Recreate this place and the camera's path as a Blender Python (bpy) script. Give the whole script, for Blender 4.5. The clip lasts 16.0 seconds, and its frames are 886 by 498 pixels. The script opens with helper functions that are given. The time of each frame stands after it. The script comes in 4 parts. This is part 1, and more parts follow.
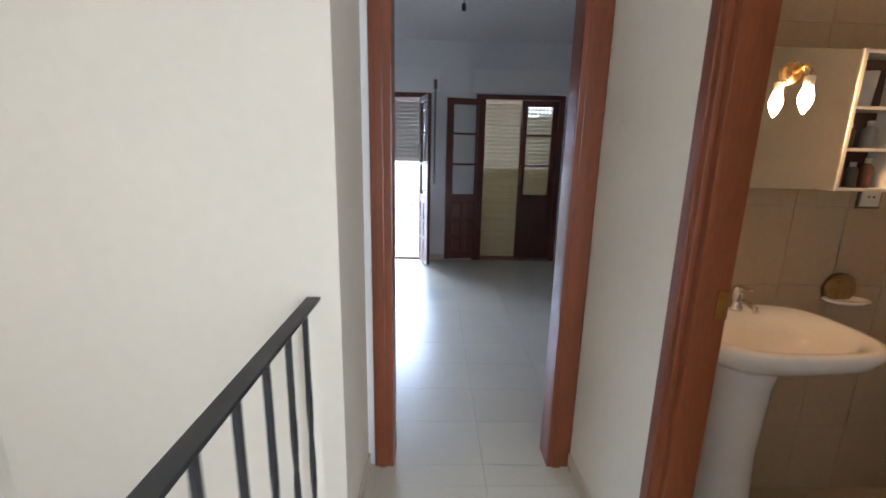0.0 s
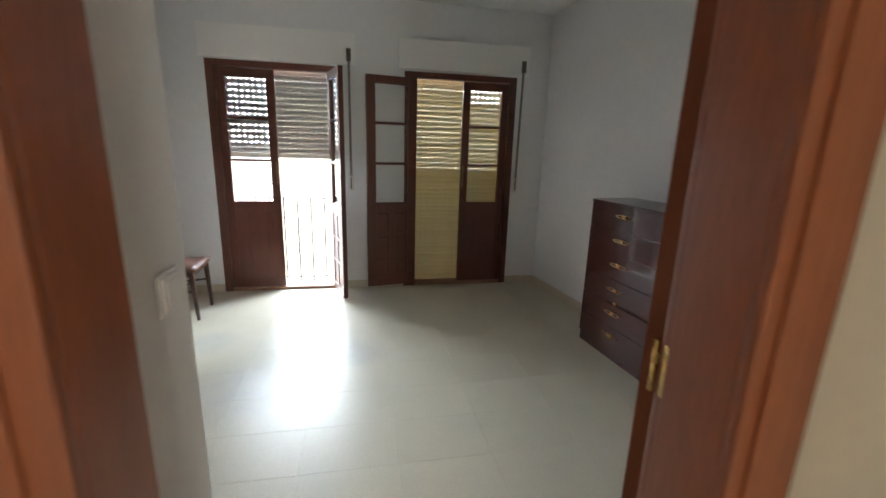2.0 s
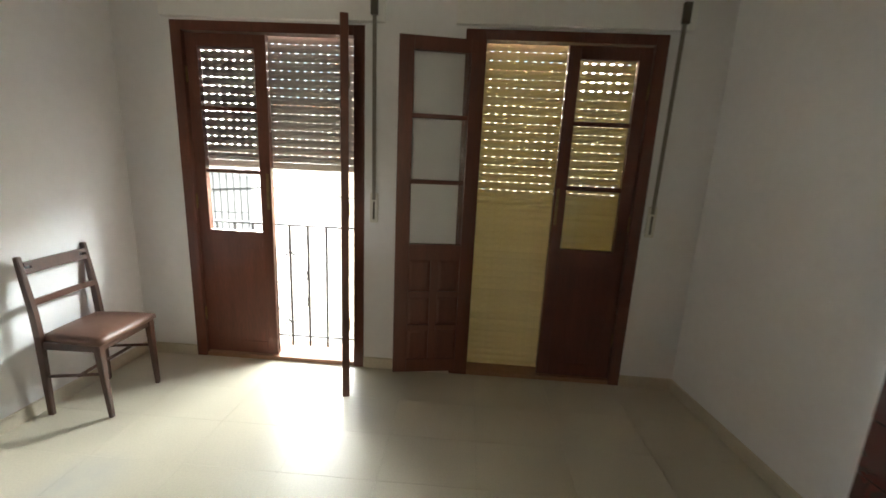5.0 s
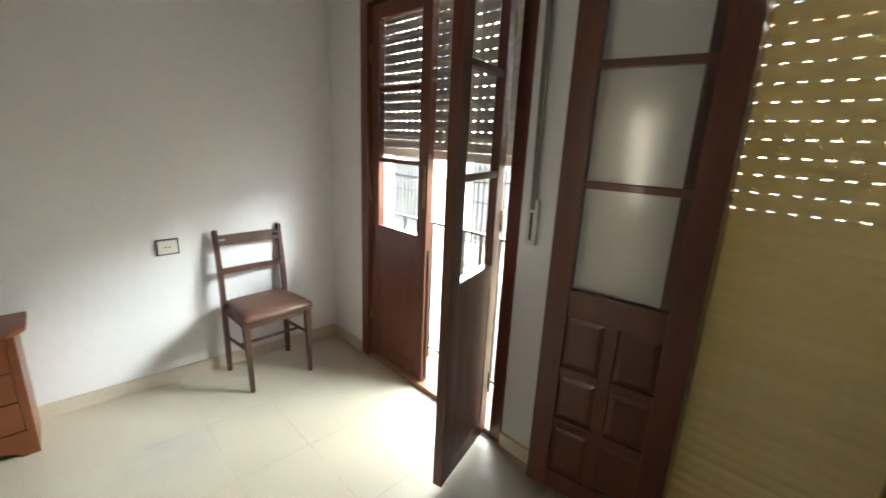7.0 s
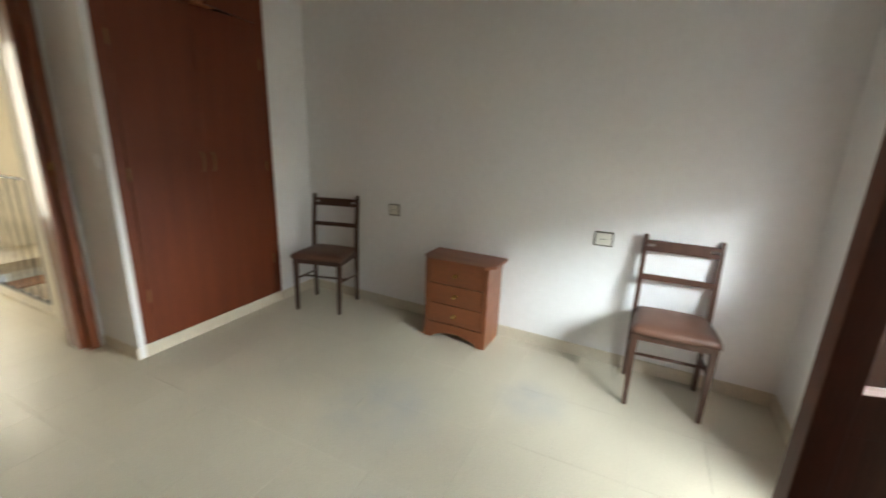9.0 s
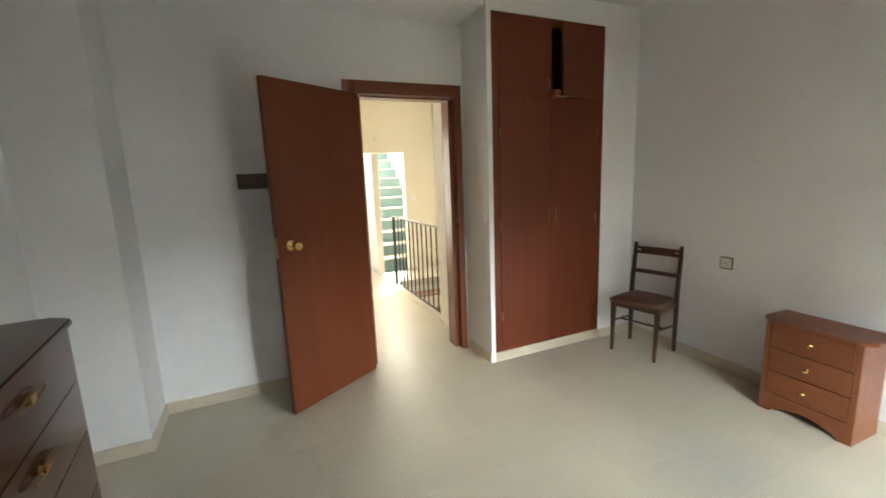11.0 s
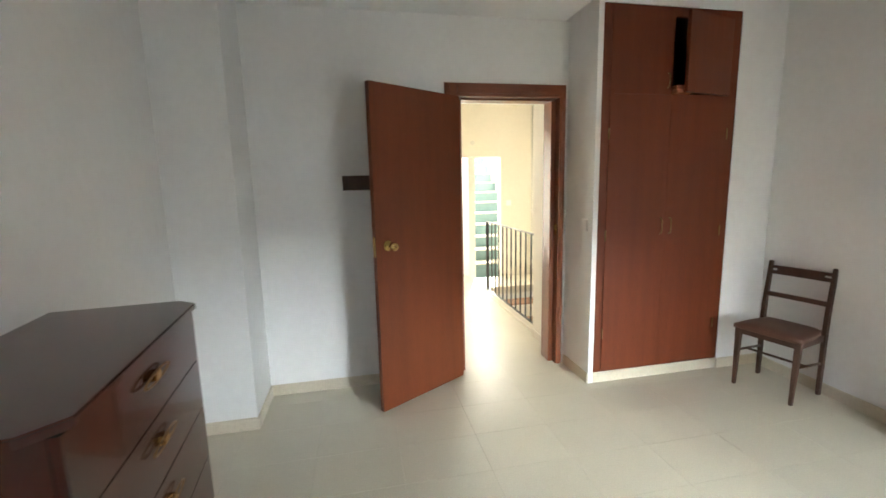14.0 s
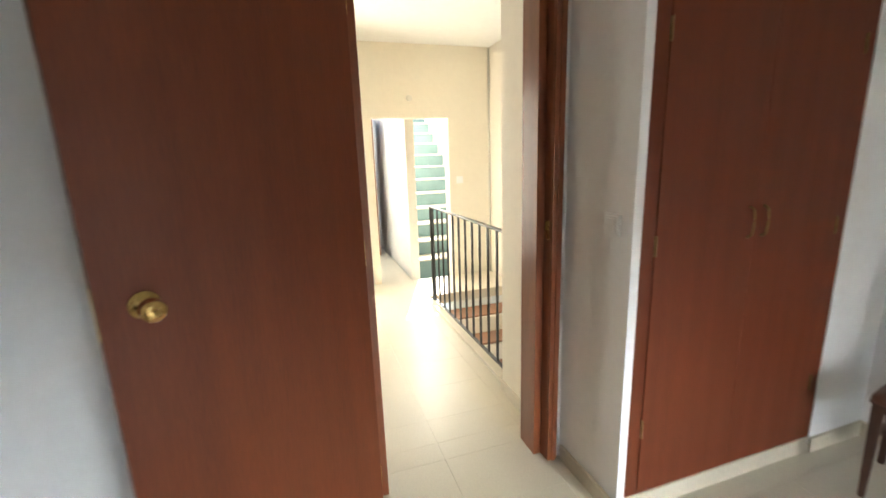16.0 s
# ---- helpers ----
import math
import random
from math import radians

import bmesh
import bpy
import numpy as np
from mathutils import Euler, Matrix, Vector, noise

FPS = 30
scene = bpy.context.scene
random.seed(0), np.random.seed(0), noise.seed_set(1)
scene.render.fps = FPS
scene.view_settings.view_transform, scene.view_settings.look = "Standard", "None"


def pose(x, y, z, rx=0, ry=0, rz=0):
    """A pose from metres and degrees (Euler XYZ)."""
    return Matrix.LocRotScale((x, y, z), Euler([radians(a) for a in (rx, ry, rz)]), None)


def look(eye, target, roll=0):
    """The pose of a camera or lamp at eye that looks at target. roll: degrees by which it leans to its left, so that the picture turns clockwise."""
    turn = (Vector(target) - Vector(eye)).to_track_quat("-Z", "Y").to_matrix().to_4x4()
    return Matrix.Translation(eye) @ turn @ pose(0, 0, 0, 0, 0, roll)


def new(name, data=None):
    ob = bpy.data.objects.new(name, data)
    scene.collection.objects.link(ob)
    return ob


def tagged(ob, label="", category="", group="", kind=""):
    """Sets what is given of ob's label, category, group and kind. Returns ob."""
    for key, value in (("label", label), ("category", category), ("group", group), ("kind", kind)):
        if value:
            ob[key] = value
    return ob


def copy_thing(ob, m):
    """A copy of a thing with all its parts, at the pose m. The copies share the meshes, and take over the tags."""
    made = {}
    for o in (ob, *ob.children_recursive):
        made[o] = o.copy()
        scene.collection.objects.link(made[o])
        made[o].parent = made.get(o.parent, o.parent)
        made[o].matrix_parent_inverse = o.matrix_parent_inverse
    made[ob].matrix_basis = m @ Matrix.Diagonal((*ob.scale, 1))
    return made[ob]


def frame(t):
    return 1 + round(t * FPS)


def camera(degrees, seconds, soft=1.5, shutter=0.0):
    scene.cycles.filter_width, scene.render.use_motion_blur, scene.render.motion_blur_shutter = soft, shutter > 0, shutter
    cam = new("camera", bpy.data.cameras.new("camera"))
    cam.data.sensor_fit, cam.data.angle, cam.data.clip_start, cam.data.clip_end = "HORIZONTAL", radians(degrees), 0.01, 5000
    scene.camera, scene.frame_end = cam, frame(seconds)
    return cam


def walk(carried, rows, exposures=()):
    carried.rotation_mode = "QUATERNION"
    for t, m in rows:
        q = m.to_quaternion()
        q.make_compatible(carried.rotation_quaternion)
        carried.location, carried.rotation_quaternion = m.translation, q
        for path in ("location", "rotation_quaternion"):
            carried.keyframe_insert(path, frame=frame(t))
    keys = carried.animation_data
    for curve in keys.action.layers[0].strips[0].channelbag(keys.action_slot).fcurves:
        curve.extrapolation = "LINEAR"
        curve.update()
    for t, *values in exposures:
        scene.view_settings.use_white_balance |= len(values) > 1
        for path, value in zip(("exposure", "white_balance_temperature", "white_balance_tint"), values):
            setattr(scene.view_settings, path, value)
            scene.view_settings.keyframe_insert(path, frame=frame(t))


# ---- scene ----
cam = camera(93.6, 16.0, soft=1.6, shutter=0.4)
PATH = [
    (0, (0.235, 0.119, 1.349), (0.283, 2.069, 0.91), 1.2),
    (0.5, (0.238, 0.44, 1.374), (0.409, 2.389, 0.956), 1.1),
    (1, (0.293, 0.739, 1.371), (0.54, 2.676, 0.941), 1.4),
    (1.5, (0.334, 1.043, 1.378), (0.641, 2.965, 0.918), 1.4),
    (2, (0.323, 1.356, 1.386), (0.706, 3.264, 0.923), 1.7),
    (2.5, (0.368, 1.649, 1.399), (0.796, 3.548, 0.939), 1.6),
    (3, (0.418, 1.875, 1.421), (0.867, 3.769, 0.961), 1.5),
    (3.2, (0.456, 1.998, 1.42), (0.892, 3.9, 0.98), 1.4),
    (5.3, (0.87, 3.124, 1.395), (0.618, 5.059, 0.956), 2.7),
    (5.5, (0.923, 3.226, 1.398), (0.561, 5.139, 0.942), 2.6),
    (6, (1.03, 3.509, 1.399), (0.336, 5.322, 0.918), 2.9),
    (6.5, (1.082, 3.824, 1.39), (0.031, 5.454, 0.902), 2.6),
    (7, (1.134, 4.101, 1.37), (-0.241, 5.461, 0.86), 2.5),
    (7.5, (1.133, 4.335, 1.357), (-0.543, 5.298, 0.845), 2.7),
    (8, (1.05, 4.554, 1.333), (-0.838, 4.976, 0.824), 2.3),
    (8.5, (1.046, 4.644, 1.319), (-0.875, 4.422, 0.806), 2.5),
    (9, (1.147, 4.717, 1.322), (-0.592, 3.887, 0.785), 2.1),
    (9.5, (1.323, 4.701, 1.365), (-0.149, 3.472, 0.799), 0.9),
    (10, (1.425, 4.778, 1.384), (0.244, 3.262, 0.831), -0.1),
    (10.2, (1.451, 4.798, 1.39), (0.356, 3.204, 0.878), -1.1),
    (12.3, (1.522, 4.896, 1.487), (1.087, 2.955, 1.278), 0.0),
    (12.5, (1.527, 4.894, 1.486), (1.137, 2.944, 1.277), -0.0),
    (13, (1.541, 4.889, 1.47), (1.234, 2.925, 1.243), -0.3),
    (13.5, (1.544, 4.883, 1.465), (1.232, 2.925, 1.205), -0.8),
    (14, (1.498, 4.77, 1.422), (1.11, 2.833, 1.114), -1.4),
    (14.5, (1.411, 4.478, 1.409), (0.9, 2.574, 1.074), -1.9),
    (15, (1.272, 4.173, 1.395), (0.696, 2.293, 1.033), -2.3),
    (15.5, (1.093, 3.762, 1.377), (0.488, 1.896, 0.986), -2.3),
    (16, (0.963, 3.325, 1.361), (0.365, 1.464, 0.937), -2.0),
]
EXPOSURES = [(0, 3, 4950, 13), (0.7, 3.15, 4950, 12), (1.5, 3.15, 5500, 10), (2.3, 3.51, 6000, 5), (3, 3.45, 6250, 5), (5.5, 3.3, 6750, 5), (8.5, 3.25, 6500, 5), (10, 3.3, 6450, 5), (12.5, 4.2, 6250, 5), (14.5, 4.05, 6150, 5), (16, 3.9, 6150, 7)]
walk(cam, [(t, look(eye, target, roll)) for t, eye, target, roll in PATH], EXPOSURES)

# ---- light ----
SUN_ELEVATION, SUN_AZIMUTH = 52.0, 200.0      # the sun stands behind the house, over the patio
world = bpy.data.worlds.new("world")
scene.world = world
world.use_nodes = True
wn = world.node_tree.nodes
sky = wn.new("ShaderNodeTexSky")
sky.sky_type = "NISHITA"
sky.sun_disc = False
sky.sun_elevation = radians(SUN_ELEVATION)
sky.sun_rotation = radians(SUN_AZIMUTH)
wn["Background"].inputs["Strength"].default_value = 0.06
world.node_tree.links.new(sky.outputs["Color"], wn["Background"].inputs["Color"])
sun = new("sun", bpy.data.lights.new("sun", "SUN"))
sun.data.energy, sun.data.angle, sun.data.color = 2.0, radians(0.5), (1.0, 0.95, 0.87)
az, el = radians(SUN_AZIMUTH), radians(SUN_ELEVATION)
toward = Vector((math.sin(az) * math.cos(el), math.cos(az) * math.cos(el), math.sin(el)))
sun.matrix_world = look(toward * 20, (0, 0, 0))


def area_lamp(name, eye, target, width, height, watts, colour):
    """An area lamp that stands in for sky light or adds fill through an opening."""
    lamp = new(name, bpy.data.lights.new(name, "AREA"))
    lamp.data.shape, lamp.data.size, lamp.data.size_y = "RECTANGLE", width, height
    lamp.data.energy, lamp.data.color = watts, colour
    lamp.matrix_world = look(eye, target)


# added lamps: sky above the roofs across the street, sky over the patio stairs
area_lamp("balcony_sky", (1.20, 7.65, 2.50), (-0.40, 5.60, 1.00), 2.2, 1.1, 72, (0.91, 0.96, 1.0))
# added fill lamp before the house fronts, to brighten the whole room
area_lamp("street_fill", (-1.2, 9.3, 2.17), (0.3, 5.60, 1.9), 9.0, 1.6, 350, (0.94, 0.975, 1.0))
area_lamp("patio_sky", (-0.85, -3.6, 2.75), (0.25, 2.6, 0.1), 0.8, 0.8, 13, (1.0, 0.89, 0.70))
# added fill for the landing, set in an unseen, made-up opening
area_lamp("landing_fill", (0.93, -0.60, 1.15), (-0.05, 0.75, 0.9), 0.7, 1.6, 5.5, (1.0, 0.90, 0.74))


# ---- materials ----
def material(name, base, rough=0.6, metal=0.0, vary=0.12, scale=3.0, fine=60.0, bump=0.1, coat=0.0, stretch=(1, 1, 1), second=None, spec=0.5, per_object=0.0, world_space=False):
    """A painted, stained or varnished surface: two scales of noise in colour and roughness, a fine relief."""
    m = bpy.data.materials.new(name)
    m.use_nodes = True
    n, l = m.node_tree.nodes, m.node_tree.links
    b = n["Principled BSDF"]
    co = n.new("ShaderNodeTexCoord")
    mp = n.new("ShaderNodeMapping")
    mp.inputs["Scale"].default_value = stretch
    where = n.new("ShaderNodeNewGeometry").outputs["Position"] if world_space else co.outputs["Object"]
    l.new(where, mp.inputs["Vector"])
    big, small = n.new("ShaderNodeTexNoise"), n.new("ShaderNodeTexNoise")
    big.inputs["Scale"].default_value, big.inputs["Detail"].default_value = scale, 4
    small.inputs["Scale"].default_value, small.inputs["Detail"].default_value = fine, 5
    for x in (big, small):
        l.new(mp.outputs["Vector"], x.inputs["Vector"])
    mix = n.new("ShaderNodeMix")
    mix.data_type = "RGBA"
    second = second or tuple(c * (1 - 2 * vary) for c in base)
    mix.inputs["A"].default_value = (*base, 1)
    mix.inputs["B"].default_value = (*second, 1)
    add = n.new("ShaderNodeMath")
    add.operation = "MULTIPLY_ADD"
    l.new(small.outputs["Fac"], add.inputs[0])
    add.inputs[1].default_value = 0.5
    half = n.new("ShaderNodeMath")
    half.operation = "MULTIPLY"
    half.inputs[1].default_value = 0.5
    l.new(big.outputs["Fac"], half.inputs[0])
    l.new(half.outputs[0], add.inputs[2])
    ramp = n.new("ShaderNodeMapRange")
    ramp.inputs["From Min"].default_value, ramp.inputs["From Max"].default_value = 0.33, 0.67
    l.new(add.outputs[0], ramp.inputs["Value"])
    l.new(ramp.outputs["Result"], mix.inputs["Factor"])
    colour = mix.outputs["Result"]
    if per_object:
        info = n.new("ShaderNodeObjectInfo")
        hsv = n.new("ShaderNodeHueSaturation")
        vr = n.new("ShaderNodeMapRange")
        vr.inputs["To Min"].default_value, vr.inputs["To Max"].default_value = 1 - per_object, 1 + per_object
        l.new(info.outputs["Random"], vr.inputs["Value"])
        l.new(vr.outputs["Result"], hsv.inputs["Value"])
        l.new(colour, hsv.inputs["Color"])
        colour = hsv.outputs["Color"]
    l.new(colour, b.inputs["Base Color"])
    rr = n.new("ShaderNodeMapRange")
    rr.inputs["To Min"].default_value, rr.inputs["To Max"].default_value = max(rough - 0.08, 0.02), min(rough + 0.1, 1)
    l.new(big.outputs["Fac"], rr.inputs["Value"])
    l.new(rr.outputs["Result"], b.inputs["Roughness"])
    b.inputs["Metallic"].default_value = metal
    b.inputs["Coat Weight"].default_value = coat
    b.inputs["Coat Roughness"].default_value = 0.06
    b.inputs["Specular IOR Level"].default_value = spec
    if bump:
        bp = n.new("ShaderNodeBump")
        bp.inputs["Strength"].default_value, bp.inputs["Distance"].default_value = bump, 0.004
        l.new(add.outputs[0], bp.inputs["Height"])
        l.new(bp.outputs["Normal"], b.inputs["Normal"])
    return m


WALL = material("white_wall_paint", (0.85, 0.855, 0.86), 0.75, vary=0.025, scale=1.4, fine=22, bump=0.18)
CREAM = material("cream_wall_paint", (0.82, 0.775, 0.67), 0.75, vary=0.025, scale=1.4, fine=22, bump=0.18)
CEIL = material("ceiling_paint", (0.82, 0.82, 0.81), 0.85, vary=0.03, scale=1.2, fine=18, bump=0.2)
COVER = material("white_gloss_paint", (0.90, 0.90, 0.875), 0.5, vary=0.02, scale=2, fine=40, bump=0.05)
TILE = material("cream_terrazzo_tile", (0.61, 0.56, 0.44), 0.37, vary=0.075, scale=1.6, fine=120, bump=0.03, per_object=0.012, world_space=True)
GROUT = material("tile_joint", (0.55, 0.50, 0.39), 0.8, vary=0.1, fine=90)
SKIRT = material("cream_marble_skirting", (0.66, 0.60, 0.48), 0.3, vary=0.08, scale=5, fine=70, bump=0.04)
MAHOG = material("varnished_mahogany", (0.235, 0.066, 0.023), 0.36, vary=0.18, scale=2.5, fine=26, bump=0.06, coat=0.2, stretch=(7, 7, 0.7))
MAHOG_X = material("varnished_mahogany_across", (0.235, 0.066, 0.023), 0.36, vary=0.18, scale=2.5, fine=26, bump=0.06, coat=0.2, stretch=(0.7, 7, 7))
SAPELE = material("red_brown_door_veneer", (0.175, 0.043, 0.014), 0.42, vary=0.14, scale=2.0, fine=30, bump=0.04, spec=0.35, coat=0.0, stretch=(8, 8, 0.6))
WARD = material("red_brown_wardrobe_veneer", (0.16, 0.036, 0.012), 0.42, vary=0.13, scale=2.0, fine=30, bump=0.04, spec=0.35, coat=0.0, stretch=(8, 8, 0.6))
WINWOOD = material("dark_red_window_wood", (0.15, 0.045, 0.025), 0.36, vary=0.2, scale=3, fine=30, bump=0.08, coat=0.25, stretch=(6, 6, 0.6))
CHERRY = material("cherry_veneer", (0.235, 0.072, 0.024), 0.34, vary=0.14, scale=2.5, fine=34, bump=0.04, coat=0.2, stretch=(5, 0.7, 5))
LACQUER = material("dark_red_lacquered_wood", (0.062, 0.012, 0.007), 0.24, vary=0.08, scale=2, fine=30, bump=0.0, coat=0.4)
CHAIRWOOD = material("dark_stained_chair_wood", (0.075, 0.030, 0.017), 0.4, vary=0.2, scale=8, fine=50, bump=0.08, coat=0.2, stretch=(5, 5, 0.7))
VINYL = material("brown_vinyl_upholstery", (0.145, 0.070, 0.046), 0.45, vary=0.14, scale=9, fine=150, bump=0.16)
BRASS = material("worn_brass", (0.72, 0.50, 0.19), 0.25, metal=1.0, vary=0.12, scale=20, fine=120, bump=0.05)
BRONZE = material("aged_bronze", (0.30, 0.21, 0.10), 0.35, metal=1.0, vary=0.2, scale=30, fine=120, bump=0.05)
CHROME = material("chrome", (0.75, 0.75, 0.75), 0.12, metal=1.0, vary=0.04, scale=20, fine=100, bump=0.0)
IRON = material("black_painted_iron", (0.028, 0.030, 0.032), 0.42, vary=0.2, scale=12, fine=80, bump=0.1)
PLASTIC = material("ivory_plastic", (0.72, 0.70, 0.63), 0.35, vary=0.04, scale=15, fine=120, bump=0.02)
DARKPLASTIC = material("bronze_plastic_surround", (0.10, 0.085, 0.065), 0.35, vary=0.1, scale=15, fine=120, bump=0.02)
STRAP = material("grey_webbing", (0.25, 0.23, 0.20), 0.8, vary=0.15, scale=30, fine=300, bump=0.2)
PORCELAIN = material("white_porcelain", (0.80, 0.78, 0.73), 0.10, vary=0.02, scale=5, fine=40, bump=0.0, coat=0.5)
BATHTILE = material("beige_bathroom_tile", (0.45, 0.36, 0.24), 0.22, vary=0.06, scale=3, fine=60, bump=0.02, per_object=0.04)
BLUEPAINT = material("blue_green_stair_paint", (0.15, 0.24, 0.24), 0.5, vary=0.1, scale=5, fine=60, bump=0.1)
TERRACOTTA = material("terracotta_tread", (0.36, 0.19, 0.11), 0.6, vary=0.15, scale=6, fine=70, bump=0.1)
WHITEWASH = material("whitewashed_render", (0.78, 0.76, 0.71), 0.9, vary=0.06, scale=1.2, fine=16, bump=0.3)
OCHRE = material("pale_ochre_render", (0.66, 0.58, 0.42), 0.9, vary=0.06, scale=1.2, fine=16, bump=0.3)
ASPHALT = material("street_paving", (0.17, 0.16, 0.15), 0.85, vary=0.15, scale=2, fine=40, bump=0.4)
STREETDOOR = material("brown_street_door", (0.21, 0.085, 0.045), 0.5, vary=0.15, scale=4, fine=40, bump=0.1)
GREYMETAL = material("grey_metal_shutter", (0.27, 0.28, 0.29), 0.5, vary=0.1, scale=4, fine=60, bump=0.1)
ROOFTILE = material("clay_roof_tile", (0.42, 0.21, 0.12), 0.8, vary=0.2, scale=6, fine=50, bump=0.2)
# near-black brown that stands in for shade inside recesses, gaps and holes
SHADE_BROWN = material("painted_shade_brown", (0.05, 0.035, 0.028), 0.8, vary=0.2)
PAPER = material("folded_orange_cloth", (0.52, 0.20, 0.10), 0.85, vary=0.15, scale=25, fine=160, bump=0.3)
LABELPAPER = material("coloured_packaging", (0.45, 0.10, 0.06), 0.5, vary=0.3, scale=30, fine=120, bump=0.02)
RUBBER = material("black_wire", (0.03, 0.03, 0.03), 0.6, vary=0.1)


def glass_material(name, colour, rough=0.0):
    m = bpy.data.materials.new(name)
    m.use_nodes = True
    b = m.node_tree.nodes["Principled BSDF"]
    b.inputs["Base Color"].default_value = (*colour, 1)
    b.inputs["Roughness"].default_value = rough
    b.inputs["Transmission Weight"].default_value = 1.0
    b.inputs["IOR"].default_value = 1.45
    return m


def grey_patches(m, spots, darker):
    """Faint grey patches on a floor: (x, y, radius), broken up by noise."""
    n, l = m.node_tree.nodes, m.node_tree.links
    b = n["Principled BSDF"]
    colour = b.inputs["Base Color"].links[0].from_socket
    place = n.new("ShaderNodeNewGeometry").outputs["Position"]
    noise = n.new("ShaderNodeTexNoise")
    noise.inputs["Scale"].default_value, noise.inputs["Detail"].default_value = 9.0, 6
    l.new(place, noise.inputs["Vector"])
    for x, y, r in spots:
        away = n.new("ShaderNodeVectorMath")
        away.operation = "DISTANCE"
        away.inputs[1].default_value = (x, y, 0)
        l.new(place, away.inputs[0])
        near = n.new("ShaderNodeMapRange")
        near.interpolation_type = "SMOOTHSTEP"
        near.inputs["From Min"].default_value, near.inputs["From Max"].default_value = r, r * 0.2
        l.new(away.outputs["Value"], near.inputs["Value"])
        times = n.new("ShaderNodeMath")
        times.operation = "MULTIPLY"
        l.new(near.outputs["Result"], times.inputs[0])
        l.new(noise.outputs["Fac"], times.inputs[1])
        mix = n.new("ShaderNodeMix")
        mix.data_type = "RGBA"
        l.new(times.outputs[0], mix.inputs["Factor"])
        l.new(colour, mix.inputs["A"])
        mix.inputs["B"].default_value = (*darker, 1)
        colour = mix.outputs["Result"]
    l.new(colour, b.inputs["Base Color"])


grey_patches(TILE, ((-0.34, 3.72, 0.42), (0.25, 4.05, 0.30), (-0.75, 4.35, 0.25)), (0.42, 0.42, 0.40))

GLASS = glass_material("window_glass", (0.96, 0.97, 0.96), 0.0)
DUSTY_GLASS = glass_material("dusty_window_glass", (0.95, 0.95, 0.93), 0.13)


def shutter_material(name, base, glow, share):
    """Cream plastic slats that let some daylight through."""
    m = material(name, base, 0.5, vary=0.06, scale=3, fine=40, bump=0.03, per_object=0.04)
    n, l = m.node_tree.nodes, m.node_tree.links
    b, out = n["Principled BSDF"], n["Material Output"]
    t = n.new("ShaderNodeBsdfTranslucent")
    t.inputs["Color"].default_value = (*glow, 1)
    x = n.new("ShaderNodeMixShader")
    x.inputs["Fac"].default_value = share
    l.new(b.outputs[0], x.inputs[1])
    l.new(t.outputs[0], x.inputs[2])
    l.new(x.outputs[0], out.inputs["Surface"])
    return m


SLAT_CREAM = shutter_material("cream_plastic_slat", (0.64, 0.57, 0.40), (0.66, 0.55, 0.27), 0.10)
# dimmed copy: greyer and less translucent, against the lamps close behind window 1
SLAT_DIMMED = shutter_material("dimmed_plastic_slat", (0.52, 0.50, 0.46), (0.5, 0.47, 0.42), 0.02)


def mirror_material():
    m = bpy.data.materials.new("mirror_glass")
    m.use_nodes = True
    b = m.node_tree.nodes["Principled BSDF"]
    b.inputs["Base Color"].default_value = (0.85, 0.85, 0.83, 1)
    b.inputs["Metallic"].default_value = 1.0
    b.inputs["Roughness"].default_value = 0.03
    return m


MIRROR = mirror_material()


def bulb_material():
    m = bpy.data.materials.new("lit_bulb")
    m.use_nodes = True
    b = m.node_tree.nodes["Principled BSDF"]
    b.inputs["Base Color"].default_value = (1, 0.9, 0.7, 1)
    b.inputs["Emission Color"].default_value = (1.0, 0.50, 0.16, 1)
    b.inputs["Emission Strength"].default_value = 55.0
    return m


BULB = bulb_material()


# ---- mesh helpers ----
def mesh(name, bm, mat, smooth=False):
    bmesh.ops.recalc_face_normals(bm, faces=bm.faces)
    me = bpy.data.meshes.new(name)
    bm.to_mesh(me)
    bm.free()
    if mat:
        me.materials.append(mat)
    if smooth:
        for p in me.polygons:
            p.use_smooth = True
    return me


def structure(name, bm, mat, label, category):
    return tagged(new(name, mesh(name, bm, mat)), label, category, kind="structure")


def part(name, bm, mat, parent, label="", smooth=False, at=None):
    ob = new(name, mesh(name, bm, mat, smooth))
    ob.parent = parent
    if at is not None:
        ob.matrix_basis = at
    return tagged(ob, label)


def shared(name, me, parent, at, label=""):
    ob = new(name, me)
    ob.parent = parent
    ob.matrix_basis = at
    return tagged(ob, label)


def thing(name, label, category, at=None, group="", kind=""):
    ob = new(name)
    ob.empty_display_size = 0.1
    if at is not None:
        ob.matrix_basis = at
    return tagged(ob, label, category, group, kind)


def box(bm, x0, x1, y0, y1, z0, z1, bevel=0.0, m=None):
    vs = bmesh.ops.create_cube(bm, size=1)["verts"]
    bmesh.ops.transform(bm, matrix=Matrix.LocRotScale(((x0 + x1) / 2, (y0 + y1) / 2, (z0 + z1) / 2), None, (abs(x1 - x0), abs(y1 - y0), abs(z1 - z0))), verts=vs)
    if bevel:
        es = list({e for v in vs for e in v.link_edges})
        r = bmesh.ops.bevel(bm, geom=es, offset=bevel, segments=2, profile=0.7, affect="EDGES")
        vs = list({v for f in r["faces"] for v in f.verts} | {v for v in vs if v.is_valid})
    if m is not None:
        bmesh.ops.transform(bm, matrix=m, verts=vs)
    return bm


def boxes(*specs, bevel=0.0):
    bm = bmesh.new()
    for s in specs:
        box(bm, *s, bevel=bevel)
    return bm


